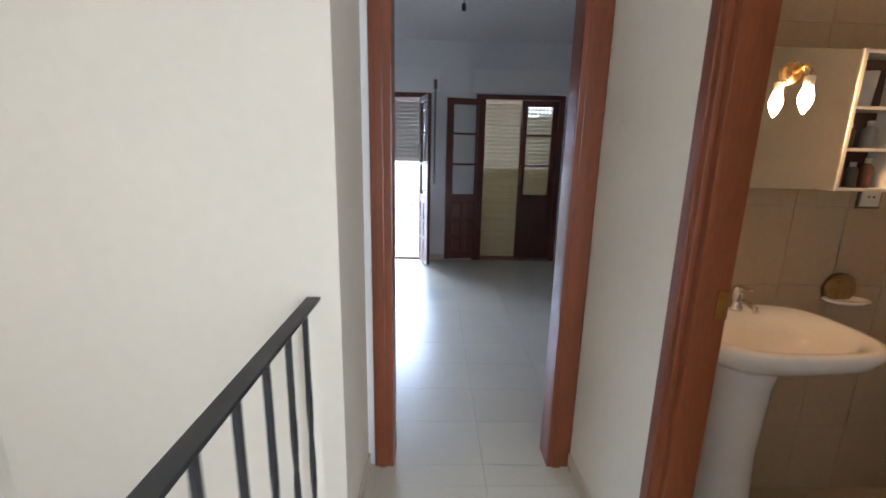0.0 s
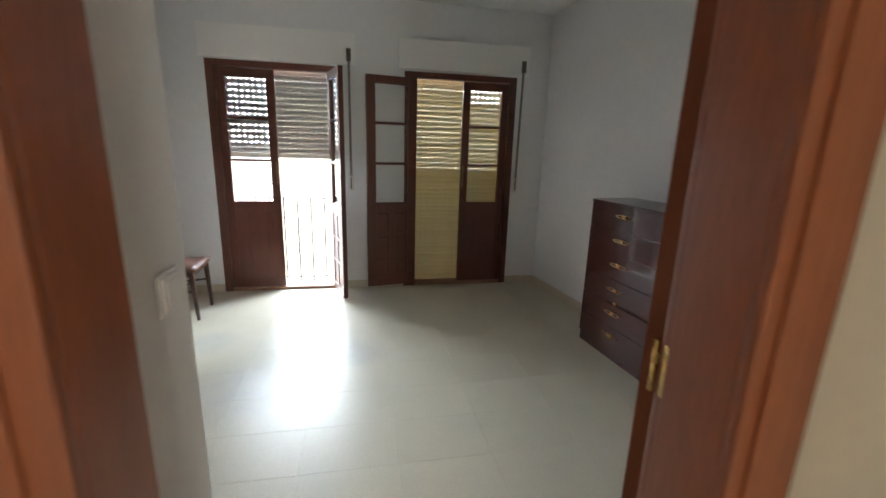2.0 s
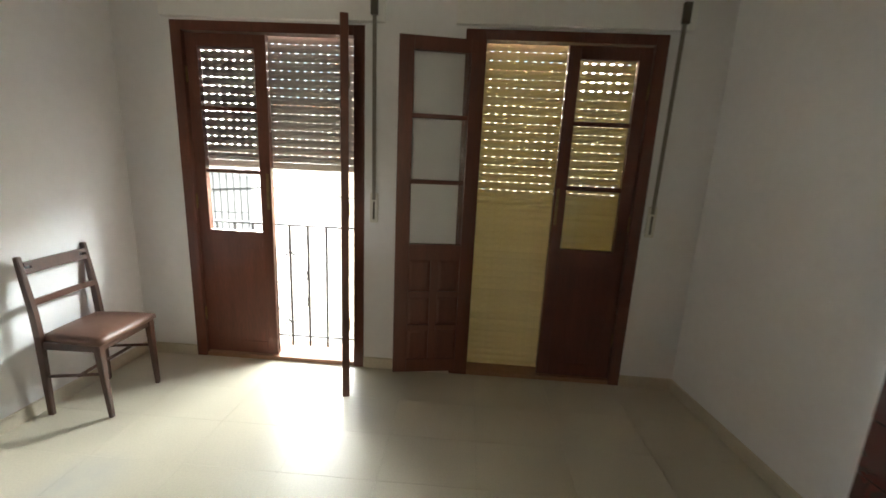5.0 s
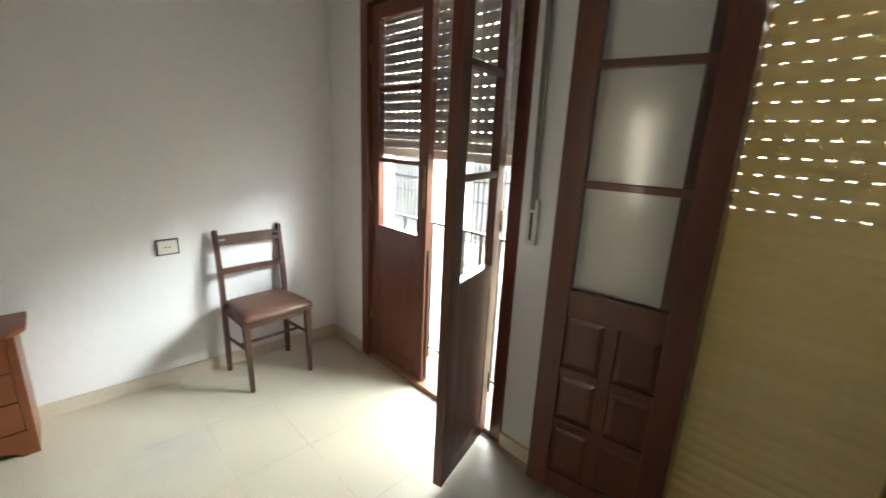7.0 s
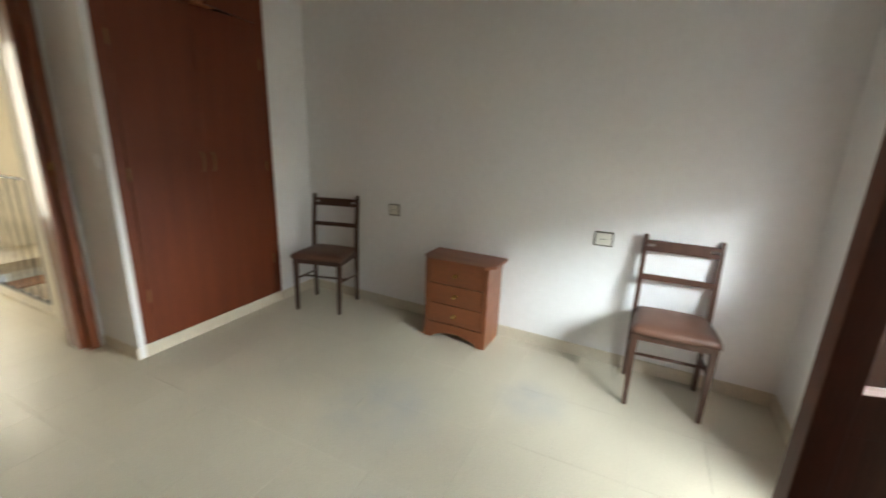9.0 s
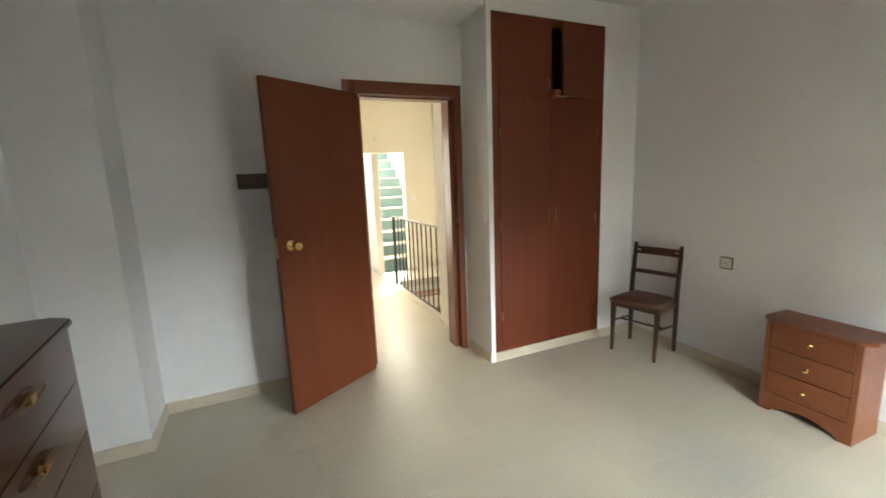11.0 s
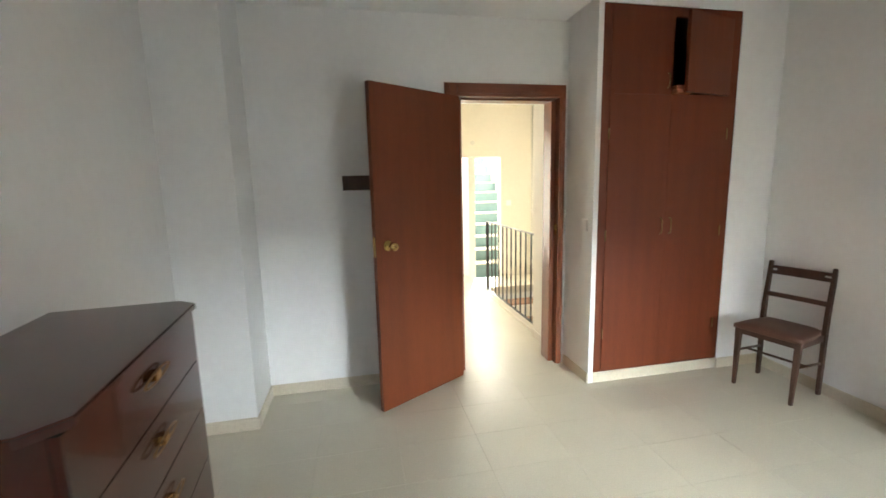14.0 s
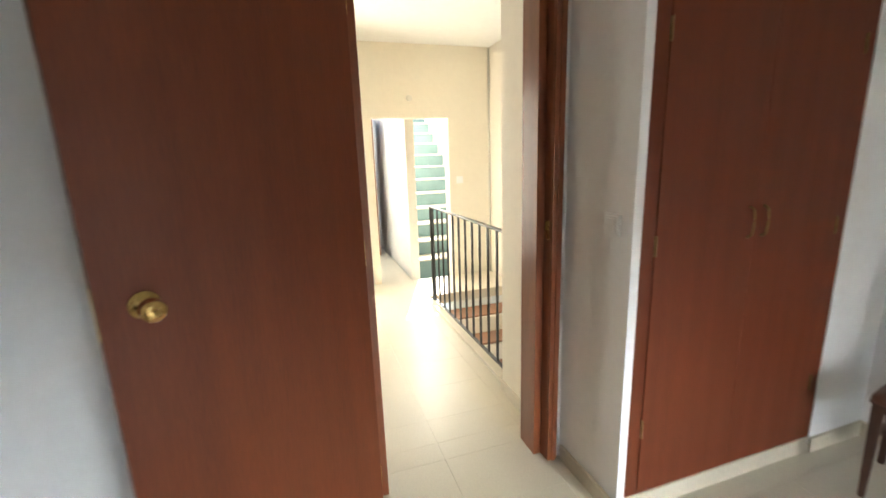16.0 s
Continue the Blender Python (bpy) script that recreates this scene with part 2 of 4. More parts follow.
def prism(bm, poly, z0, z1):
    """A plan outline drawn up from z0 to z1."""
    low = [bm.verts.new((x, y, z0)) for x, y in poly]
    top = [bm.verts.new((x, y, z1)) for x, y in poly]
    bm.faces.new(low[::-1])
    bm.faces.new(top)
    for i in range(len(poly)):
        j = (i + 1) % len(poly)
        bm.faces.new((low[i], low[j], top[j], top[i]))
    return bm


def extrude_profile(poly, depth, axis):
    """A closed outline in two coordinates drawn along an axis, from 0 to depth."""
    bm = bmesh.new()
    place = {"x": lambda u, v, w: (w, u, v), "y": lambda u, v, w: (u, w, v), "z": lambda u, v, w: (u, v, w)}[axis]
    a = [bm.verts.new(place(u, v, 0)) for u, v in poly]
    b = [bm.verts.new(place(u, v, depth)) for u, v in poly]
    bm.faces.new(a[::-1])
    bm.faces.new(b)
    for i in range(len(poly)):
        j = (i + 1) % len(poly)
        bm.faces.new((a[i], a[j], b[j], b[i]))
    return bm


def tube(bm, points, r, sides=8, r_end=None):
    """A round bar along a line of points."""
    pts = [Vector(p) for p in points]
    rings = []
    for i, p in enumerate(pts):
        d = (pts[min(i + 1, len(pts) - 1)] - pts[max(i - 1, 0)]).normalized()
        q = d.to_track_quat("Z", "Y").to_matrix()
        k = r if r_end is None else r + (r_end - r) * i / (len(pts) - 1)
        rings.append([bm.verts.new(p + q @ Vector((k * math.cos(2 * math.pi * j / sides), k * math.sin(2 * math.pi * j / sides), 0))) for j in range(sides)])
    for a, b in zip(rings, rings[1:]):
        for j in range(sides):
            bm.faces.new((a[j], a[(j + 1) % sides], b[(j + 1) % sides], b[j]))
    bm.faces.new(rings[0][::-1])
    bm.faces.new(rings[-1])
    return bm


def lathe(profile, sides=20, m=None):
    """A turned body from (radius, height) steps about the z axis."""
    bm = bmesh.new()
    rings = []
    for r, z in profile:
        r = max(r, 0.0004)
        rings.append([bm.verts.new((r * math.cos(2 * math.pi * j / sides), r * math.sin(2 * math.pi * j / sides), z)) for j in range(sides)])
    for a, b in zip(rings, rings[1:]):
        for j in range(sides):
            bm.faces.new((a[j], a[(j + 1) % sides], b[(j + 1) % sides], b[j]))
    bm.faces.new(rings[0][::-1])
    bm.faces.new(rings[-1])
    if m is not None:
        bmesh.ops.transform(bm, matrix=m, verts=bm.verts)
    return bm


def tapered(bm, a, b, wa, wb, da=None, db=None, bevel=0.003):
    """A square leg from a to b, wa by da thick at a and wb by db at b."""
    da, db = da or wa, db or wb
    lo = [bm.verts.new((a[0] + sx * wa / 2, a[1] + sy * da / 2, a[2])) for sx, sy in ((-1, -1), (1, -1), (1, 1), (-1, 1))]
    hi = [bm.verts.new((b[0] + sx * wb / 2, b[1] + sy * db / 2, b[2])) for sx, sy in ((-1, -1), (1, -1), (1, 1), (-1, 1))]
    fs = [bm.faces.new(lo[::-1]), bm.faces.new(hi)]
    fs += [bm.faces.new((lo[i], lo[(i + 1) % 4], hi[(i + 1) % 4], hi[i])) for i in range(4)]
    if bevel:
        bmesh.ops.bevel(bm, geom=list({e for f in fs for e in f.edges}), offset=bevel, segments=2, affect="EDGES")
    return bm


# ---- the plan ----
WIN_Y = 5.485                       # inner face of the window wall
DOOR_Y0, DOOR_Y1 = 1.725, 1.88      # landing face and room face of the door wall
FRONT_Y = 2.253                     # front of the built-in wardrobe
SOFFIT, CEILING, LANDING_TOP = 2.53, 2.68, 2.54
WIN_TOP = 2.09
W1 = (-0.968, 0.172)
W2 = (0.740, 1.840)


def left_x(y):
    return -1.45 + (y - 2.25) * 0.105 / 2.7


def right_x(y):
    return 2.52 - (y - 2.25) * 0.35 / 3.25


OUT_Y = WIN_Y + 0.24
bm = boxes((-1.75, W1[0], WIN_Y, OUT_Y, -0.1, CEILING), (W1[1], W2[0], WIN_Y, OUT_Y, -0.1, CEILING), (W2[1], 2.7, WIN_Y, OUT_Y, -0.1, CEILING),
           (W1[0], W1[1], WIN_Y, OUT_Y, WIN_TOP, CEILING), (W2[0], W2[1], WIN_Y, OUT_Y, WIN_TOP, CEILING))
structure("wall_north", bm, WALL, "white painted wall with two balcony doors", "wall")

bm = prism(bmesh.new(), [(left_x(2.25), 2.253), (left_x(5.485), 5.485), (-1.75, 5.485), (-1.75, 2.253)], -0.1, CEILING)
structure("wall_west", bm, WALL, "white painted plaster wall behind the chairs", "wall")
bm = prism(bmesh.new(), [(right_x(2.285), 2.285), (2.9, 2.285), (2.9, 5.485), (right_x(5.485), 5.485)], -0.1, CEILING)
structure("wall_east", bm, WALL, "white painted plaster wall behind the chest of drawers", "wall")
bm = boxes((0.86, 2.155, DOOR_Y0, DOOR_Y1, -0.1, SOFFIT), (-0.05, 0.005, DOOR_Y0, DOOR_Y1, -0.1, SOFFIT), (0.005, 0.86, DOOR_Y0, DOOR_Y1, 2.09, SOFFIT))
structure("wall_south", bm, WALL, "white painted wall with the bedroom door", "wall")
bm = boxes((2.155, 2.9, DOOR_Y0, 2.285, -0.1, SOFFIT))
structure("column", bm, WALL, "white plastered corner column", "column")
bm = boxes((0.0, 2.9, DOOR_Y0, 2.275, SOFFIT, CEILING))
structure("beam", bm, WALL, "white plastered ceiling beam over the door", "beam")
# the wardrobe's masonry niche
structure("wall_niche_side", boxes((-0.066, -0.03, DOOR_Y1, FRONT_Y, -0.1, CEILING)), WALL, "white plastered side of the wardrobe niche", "wall")
structure("wall_niche_corner", boxes((-1.75, -1.09, 1.65, FRONT_Y, -0.1, CEILING)), WALL, "white plastered wall beside the wardrobe", "wall")
structure("wall_niche_head", boxes((-1.09, -0.066, 1.65, FRONT_Y, 2.515, CEILING)), WALL, "white plastered wall above the wardrobe", "wall")
structure("wall_niche_back", boxes((-1.09, -0.066, 1.60, 1.65, -0.1, CEILING)), WALL, "white plastered back of the wardrobe niche", "wall")
structure("trim_wardrobe_plinth", boxes((-1.09, -0.066, 1.66, FRONT_Y, -0.006, 0.075), bevel=0.003), SKIRT, "cream marble plinth below the wardrobe", "trim")
bm = boxes((-1.75, 2.9, 1.60, 5.73, CEILING, CEILING + 0.15))
structure("ceiling", bm, CEIL, "plain white plaster ceiling", "ceiling")

# ---- landing, stairwell and patio ----
END_X, END_Y = -0.035, 1.285       # corner of the stairwell's end wall
bm = boxes((-1.30, END_X, END_Y, 1.60, -2.6, LANDING_TOP), (-0.16, END_X, 1.60, DOOR_Y0, -0.1, LANDING_TOP))
structure("wall_stair_end", bm, CREAM, "cream painted stairwell end wall", "wall")
structure("wall_stair_side", boxes((-1.30, -1.10, -1.2, END_Y, -2.6, LANDING_TOP)), CREAM, "cream painted stairwell side wall", "wall")
BATH_Y0, BATH_Y1 = 0.28, 1.075
# the gap at y -1.0 to -0.2 is added, unseen, for the landing's fill lamp
bm = boxes((0.86, 0.93, BATH_Y1, DOOR_Y0, -0.1, LANDING_TOP), (0.86, 0.97, -0.2, BATH_Y0, -0.1, LANDING_TOP), (0.86, 0.97, -1.2, -1.0, -0.1, LANDING_TOP), (0.86, 0.97, -1.0, -0.2, 2.05, LANDING_TOP), (1.0, 1.1, -1.2, -0.41, -0.1, LANDING_TOP), (0.97, 1.0, -1.2, -1.0, -0.1, LANDING_TOP), (0.86, 0.93, BATH_Y0, BATH_Y1, 2.06, LANDING_TOP))
structure("wall_landing", bm, CREAM, "cream painted landing wall with the bathroom door", "wall")
bm = boxes((0.25, 0.97, -1.35, -1.2, -0.1, LANDING_TOP), (-1.30, -0.60, -1.35, -1.2, -2.6, LANDING_TOP), (-0.60, 0.25, -1.35, -1.2, 1.80, LANDING_TOP))
structure("wall_landing_far", bm, CREAM, "cream painted wall with an opening to the patio stairs", "wall")
structure("ceiling_landing", boxes((-1.30, 0.97, -1.35, DOOR_Y0, LANDING_TOP, LANDING_TOP + 0.15)), CEIL, "cream plaster landing ceiling", "ceiling")
bm = boxes((-0.24, -0.14, -5.4, -1.35, -0.1, 2.6), (0.62, 0.74, -4.0, -1.35, -0.1, 2.9), (-0.14, 0.74, -4.1, -4.0, -0.1, 2.9), (-1.42, -1.18, -5.4, -1.35, -2.6, 2.6), (-1.42, -0.14, -5.5, -5.4, -0.1, 2.3))
structure("wall_patio", bm, WHITEWASH, "whitewashed patio walls in daylight", "wall")


def joint_floor(name, x0, x1, y0, y1, label):
    return structure(name, boxes((x0, x1, y0, y1, -0.1, -0.006)), GROUT, label, "floor")


room_floor = joint_floor("floor", -1.75, 2.9, 1.60, 5.72, "cream polished terrazzo tile floor")
landing_floor = joint_floor("floor_landing", -0.11, 0.97, -4.1, 1.60, "cream polished terrazzo landing floor")
structure("floor_bathroom", boxes((0.97, 2.3, -0.3, 1.60, -0.1, 0.0), (0.935, 0.97, 0.28, 1.60, -0.1, 0.001)), BATHTILE, "beige bathroom floor", "floor")


# ---- skirting ----
def skirting(a, b, flip=1):
    """A skirting tile strip along the foot of a wall from a to b."""
    a, b = Vector((*a, 0)), Vector((*b, 0))
    d = (b - a).normalized()
    nrm = Vector((-d.y, d.x, 0)) * flip
    bm = bmesh.new()
    p = [a, b, b + nrm * 0.011, a + nrm * 0.011]
    prism(bm, [(v.x, v.y) for v in p], 0.0, 0.075)
    es = [e for e in bm.edges if all(v.co.z > 0.07 for v in e.verts)]
    bmesh.ops.bevel(bm, geom=es, offset=0.004, segments=2, affect="EDGES")
    return structure("baseboard", bm, SKIRT, "cream marble skirting tiles", "baseboard")


skirting((left_x(2.26), 2.264), (left_x(5.47), 5.474), -1)
skirting((left_x(5.47), WIN_Y), (W1[0], WIN_Y), -1)
skirting((W1[1], WIN_Y), (W2[0], WIN_Y), -1)
skirting((W2[1], WIN_Y), (right_x(5.48), WIN_Y), -1)
skirting((right_x(5.474), 5.474), (right_x(2.30), 2.30), -1)
skirting((2.155, 2.285), (right_x(2.285), 2.285), 1)
skirting((2.155, DOOR_Y1 + 0.011), (2.155, 2.296), 1)
skirting((0.89, DOOR_Y1), (2.155, DOOR_Y1), 1)
skirting((-0.03, DOOR_Y1 + 0.02), (-0.03, FRONT_Y), -1)
skirting((-1.09, FRONT_Y), (left_x(2.25), FRONT_Y), -1)
skirting((0.86, 1.13), (0.86, DOOR_Y0 - 0.02), 1)
skirting((END_X, END_Y), (END_X, DOOR_Y0 - 0.02), -1)


# ---- balcony doors ----
LEAF_W, LEAF_Z0, LEAF_Z1, LEAF_T = 0.482, 0.032, 2.03, 0.040
GLASS_Z = (0.872, 1.232, 1.257, 1.602, 1.627, 1.958)


def raised_panel(bm, x0, x1, z0, z1, y, out):
    """A fielded panel: a sunk margin round a raised, bevelled field."""
    k = 0.020
    outer = [bm.verts.new((x, y, z)) for x, z in ((x0, z0), (x1, z0), (x1, z1), (x0, z1))]
    inner = [bm.verts.new((x, y + out, z)) for x, z in ((x0 + k, z0 + k), (x1 - k, z0 + k), (x1 - k, z1 - k), (x0 + k, z1 - k))]
    bm.faces.new(inner)
    bm.faces.new(outer[::-1])
    for i in range(4):
        j = (i + 1) % 4
        bm.faces.new((outer[i], outer[j], inner[j], inner[i]))


def leaf(parent, at, hand, w, s, glass):
    """A half-glazed balcony door leaf. hand 1: hinged on its low-x side; -1: mirrored."""
    h = part("door_leaf", boxes((0, hand * w, 0.012, 0.028, LEAF_Z0 + 0.02, 0.80)), WINWOOD, parent, at=at)
    t = LEAF_T
    X = lambda a: hand * a
    part("stile", boxes((X(0), X(s), 0, t, LEAF_Z0, LEAF_Z1), bevel=0.004), WINWOOD, h)
    part("stile", boxes((X(w - s), X(w), 0, t, LEAF_Z0, LEAF_Z1), bevel=0.004), WINWOOD, h)
    part("rail", boxes((X(s), X(w - s), 0, t, GLASS_Z[5], LEAF_Z1), bevel=0.003), WINWOOD, h)
    part("rail", boxes((X(s), X(w - s), 0, t, 0.775, GLASS_Z[0]), bevel=0.003), WINWOOD, h)
    part("rail", boxes((X(s), X(w - s), 0.0, t, LEAF_Z0, LEAF_Z0 + 0.085), bevel=0.003), WINWOOD, h)
    part("flush_panel", boxes((X(s), X(w - s), 0.002, 0.010, LEAF_Z0 + 0.085, 0.775)), WINWOOD, h)
    part("muntin", boxes((X(s), X(w - s), 0.004, t - 0.006, GLASS_Z[1], GLASS_Z[2]), bevel=0.004), WINWOOD, h)
    part("muntin", boxes((X(s), X(w - s), 0.004, t - 0.006, GLASS_Z[3], GLASS_Z[4]), bevel=0.004), WINWOOD, h)
    # the outer side: bars between six fielded panels
    part("panel_bar", boxes((X(w / 2 - 0.022), X(w / 2 + 0.022), 0.026, t - 0.001, LEAF_Z0 + 0.085, 0.775), bevel=0.003), WINWOOD, h)
    zs = [LEAF_Z0 + 0.085 + i * (0.775 - LEAF_Z0 - 0.085) / 3 for i in range(4)]
    for z in zs[1:3]:
        for a, b in ((s, w / 2 - 0.022), (w / 2 + 0.022, w - s)):
            part("panel_bar", boxes((X(a), X(b), 0.026, t - 0.001, z - 0.018, z + 0.018), bevel=0.003), WINWOOD, h)
    for i in range(3):
        for a, b in ((s, w / 2 - 0.022), (w / 2 + 0.022, w - s)):
            bm = bmesh.new()
            z0, z1 = zs[i] + (0.018 if i else 0), zs[i + 1] - (0.018 if i < 2 else 0)
            raised_panel(bm, *sorted((X(a), X(b))), z0, z1, 0.0285, 0.006)
            part("fielded_panel", bm, WINWOOD, h)
    for i in range(3):
        p = part("pane", boxes((X(s - 0.006), X(w - s + 0.006), 0.018, 0.022, GLASS_Z[2 * i] - 0.004, GLASS_Z[2 * i + 1] + 0.004)), glass, h, "clear glass pane" if glass is GLASS else "dusty glass pane")
        p.visible_shadow = False
    return h


def balcony_door(name, span, left_jamb, hinges, label):
    x0, x1 = span
    ob = thing(name, label, "balcony door", kind="structure")
    y0, y1, j = WIN_Y - 0.006, WIN_Y + 0.075, 0.065
    part("jamb", boxes((x0, x0 + left_jamb, y0, y1, 0.0, WIN_TOP), bevel=0.004), WINWOOD, ob)
    part("jamb", boxes((x1 - j, x1, y0, y1, 0.0, WIN_TOP), bevel=0.004), WINWOOD, ob)
    part("head", boxes((x0 + left_jamb, x1 - j, y0, y1, LEAF_Z1 + 0.006, WIN_TOP), bevel=0.004), WINWOOD, ob)
    part("threshold", boxes((x0 + left_jamb, x1 - j, y0 + 0.01, y1 + 0.1, -0.004, 0.026), bevel=0.004), TERRACOTTA, ob, "terracotta threshold")
    for hand, hx, hy, turn, width, stile, glass in hinges:
        leaf(ob, pose(hx, hy, 0, 0, 0, turn), hand, width, stile, glass)
        for z in (0.30, 1.05, 1.80):
            part("hinge", lathe([(0.007, z - 0.045), (0.007, z + 0.045)], 8, pose(hx, hy - 0.004, 0)), BRONZE, ob, "dark metal hinge", True)
    return ob


LEAF_Y = WIN_Y + 0.022
one = balcony_door("window_1", W1, 0.065, ((1, W1[0] + 0.067, LEAF_Y, 0, LEAF_W, 0.070, GLASS), (-1, 0.078, WIN_Y - 0.003, 106, 0.42, 0.070, GLASS)), "dark red wooden balcony door with one leaf open")
two = balcony_door("window_2", W2, 0.115, ((1, 0.850, LEAF_Y + 0.008, -169, LEAF_W, 0.084, DUSTY_GLASS), (-1, W2[1] - 0.067, LEAF_Y, 0, 0.458, 0.070, GLASS)), "dark red wooden balcony door with a leaf folded back")
for ob, hx in ((one, W1[0] + 0.067 + LEAF_W - 0.02), (two, W2[1] - 0.067 - 0.458 + 0.02)):
    part("bolt", boxes((hx - 0.008, hx + 0.008, LEAF_Y - 0.008, LEAF_Y - 0.001, 1.02, 1.24), bevel=0.002), BRONZE, ob, "slim metal bolt")


# ---- roller shutters ----
def slat_mesh(width, slots, mat):
    """One slat: a shallow bowed strip; below it a row of bridges with open slots between them."""
    bm = bmesh.new()
    rise = 0.0458 if slots else 0.0432
    prof = [(0.0, 0.0), (-0.0035, rise * 0.3), (-0.0045, rise * 0.5), (-0.0035, rise * 0.7), (0.0, rise), (0.006, rise), (0.006, 0.0)]
    a = [bm.verts.new((0, u, v)) for u, v in prof]
    b = [bm.verts.new((width, u, v)) for u, v in prof]
    bm.faces.new(a[::-1])
    bm.faces.new(b)
    for i in range(len(prof)):
        j = (i + 1) % len(prof)
        bm.faces.new((a[i], a[j], b[j], b[i]))
    if slots:
        count = int(width / 0.048)
        step = width / count
        for k in range(count + 1):
            c = k * step
            box(bm, max(0, c - 0.0155), min(width, c + 0.0155), 0.0, 0.006, -0.0042, 0.0)
    return mesh("slat", bm, mat)


def roller_shutter(span, bottom, slot_low, mat, label):
    x0, x1 = span[0] + 0.03, span[1] - 0.03
    y = WIN_Y + 0.125
    ob = thing("roller_shutter", label, "roller shutter", group="roller shutters of the balcony doors")
    opened, shut = slat_mesh(x1 - x0, True, mat), slat_mesh(x1 - x0, False, mat)
    z = WIN_TOP - 0.03
    while z - 0.05 > slot_low - 0.03:
        z -= 0.05
        shared("slat", opened, ob, pose(x0, y, z))
    z -= 0.0045
    while z - 0.043 > bottom + 0.02:
        z -= 0.043
        shared("slat", shut, ob, pose(x0, y, z))
    part("bottom_bar", boxes((x0, x1, y - 0.006, y + 0.01, z - 0.045, z - 0.001), bevel=0.003), PLASTIC, ob)
    for x in (span[0] + 0.003, span[1] - 0.031):
        part("guide_rail", boxes((x, x + 0.028, y - 0.014, y + 0.022, 0.03, WIN_TOP - 0.002), bevel=0.002), PLASTIC, ob, "pale guide rail")
    return ob


roller_shutter(W1, 1.27, 1.36, SLAT_DIMMED, "slatted roller shutter half raised with light slots, toned down to grey-beige")
roller_shutter(W2, -0.02, 1.19, SLAT_CREAM, "cream slatted roller shutter let down with light slots")


def shutter_box(x0, x1, z1):
    bm = boxes((x0, x1, WIN_Y - 0.042, WIN_Y - 0.0005, WIN_TOP + 0.012, z1), bevel=0.004)
    return structure("shutter_box_cover", bm, COVER, "white painted roller shutter box cover", "box cover")


shutter_box(-1.0, 0.29, 2.365)
shutter_box(0.685, 1.945, 2.365)


def strap(x, label):
    ob = thing("shutter_strap", label, "shutter strap", group="shutter straps")
    y = WIN_Y
    part("webbing", tapered(bmesh.new(), (x, y - 0.017, 1.12), (x, y - 0.047, 2.20), 0.022, 0.022, 0.003, 0.003, bevel=0), STRAP, ob)
    part("guide", boxes((x - 0.02, x + 0.02, y - 0.062, y - 0.0425, 2.13, 2.235), bevel=0.004), DARKPLASTIC, ob)
    part("winder", boxes((x - 0.024, x + 0.024, y - 0.018, y - 0.0005, 0.98, 1.16), bevel=0.006), PLASTIC, ob)
    part("slot", boxes((x - 0.006, x + 0.006, y - 0.0205, y - 0.0175, 1.0, 1.11)), DARKPLASTIC, ob)


strap(0.235, "grey webbing shutter strap with an ivory wall winder")
strap(1.885, "grey webbing shutter strap with an ivory wall winder")


# ---- bedroom door ----
frame_ob = thing("door_1", "red-brown veneered bedroom door standing open into the room", "door", kind="structure")
HX0, HX1, HZ = 0.040, 0.797, 2.012
LANDING_X = (0.077, 0.757)        # narrower opening between the door stops


for y, out in ((DOOR_Y1, 0.016), (DOOR_Y0, -0.016)):
    lo = -0.006
    hi = 0.886 if out > 0 else 0.858
    s = 1 if out > 0 else -1
    in0, in1 = (HX0, HX1) if out > 0 else LANDING_X
    for a, b in ((lo, in0), (in1, hi)):
        c = part("casing", boxes((a, b, min(y, y + out), max(y, y + out), 0.0, 2.10), bevel=0.004), MAHOG, frame_ob)
        k0, k1 = a + (b - a) * 0.22, a + (b - a) * 0.60
        part("moulding", boxes((k0, k1, min(y + out, y + out + s * 0.006), max(y + out, y + out + s * 0.006), 0.0, 2.075), bevel=0.0025), MAHOG, c)
    c = part("casing", boxes((in0, in1, min(y, y + out), max(y, y + out), HZ, 2.10), bevel=0.004), MAHOG_X, frame_ob)
    part("moulding", boxes((in0, in1, min(y + out, y + out + s * 0.006), max(y + out, y + out + s * 0.006), HZ + 0.02, HZ + 0.055), bevel=0.0025), MAHOG_X, c)
part("lining", boxes((0.006, HX0, DOOR_Y0, DOOR_Y1, 0.0, HZ)), MAHOG, frame_ob)
part("lining", boxes((HX1, 0.859, DOOR_Y0, DOOR_Y1, 0.0, HZ)), MAHOG, frame_ob)
part("lining", boxes((0.006, 0.859, DOOR_Y0, DOOR_Y1, HZ, 2.089)), MAHOG_X, frame_ob)
for a, b in ((HX0, LANDING_X[0]), (LANDING_X[1], HX1)):
    part("door_stop", boxes((a, b, DOOR_Y0 + 0.001, DOOR_Y1 - 0.045, 0.0, HZ - 0.013), bevel=0.002), MAHOG, frame_ob)
part("door_stop", boxes((LANDING_X[0], LANDING_X[1], DOOR_Y0 + 0.001, DOOR_Y1 - 0.045, HZ - 0.013, HZ), bevel=0.002), MAHOG_X, frame_ob)
part("strike_plate", boxes((HX0 - 0.001, HX0 + 0.002, DOOR_Y1 - 0.035, DOOR_Y1 - 0.008, 1.02, 1.10), bevel=0.0008), BRASS, frame_ob, "small brass strike plate")
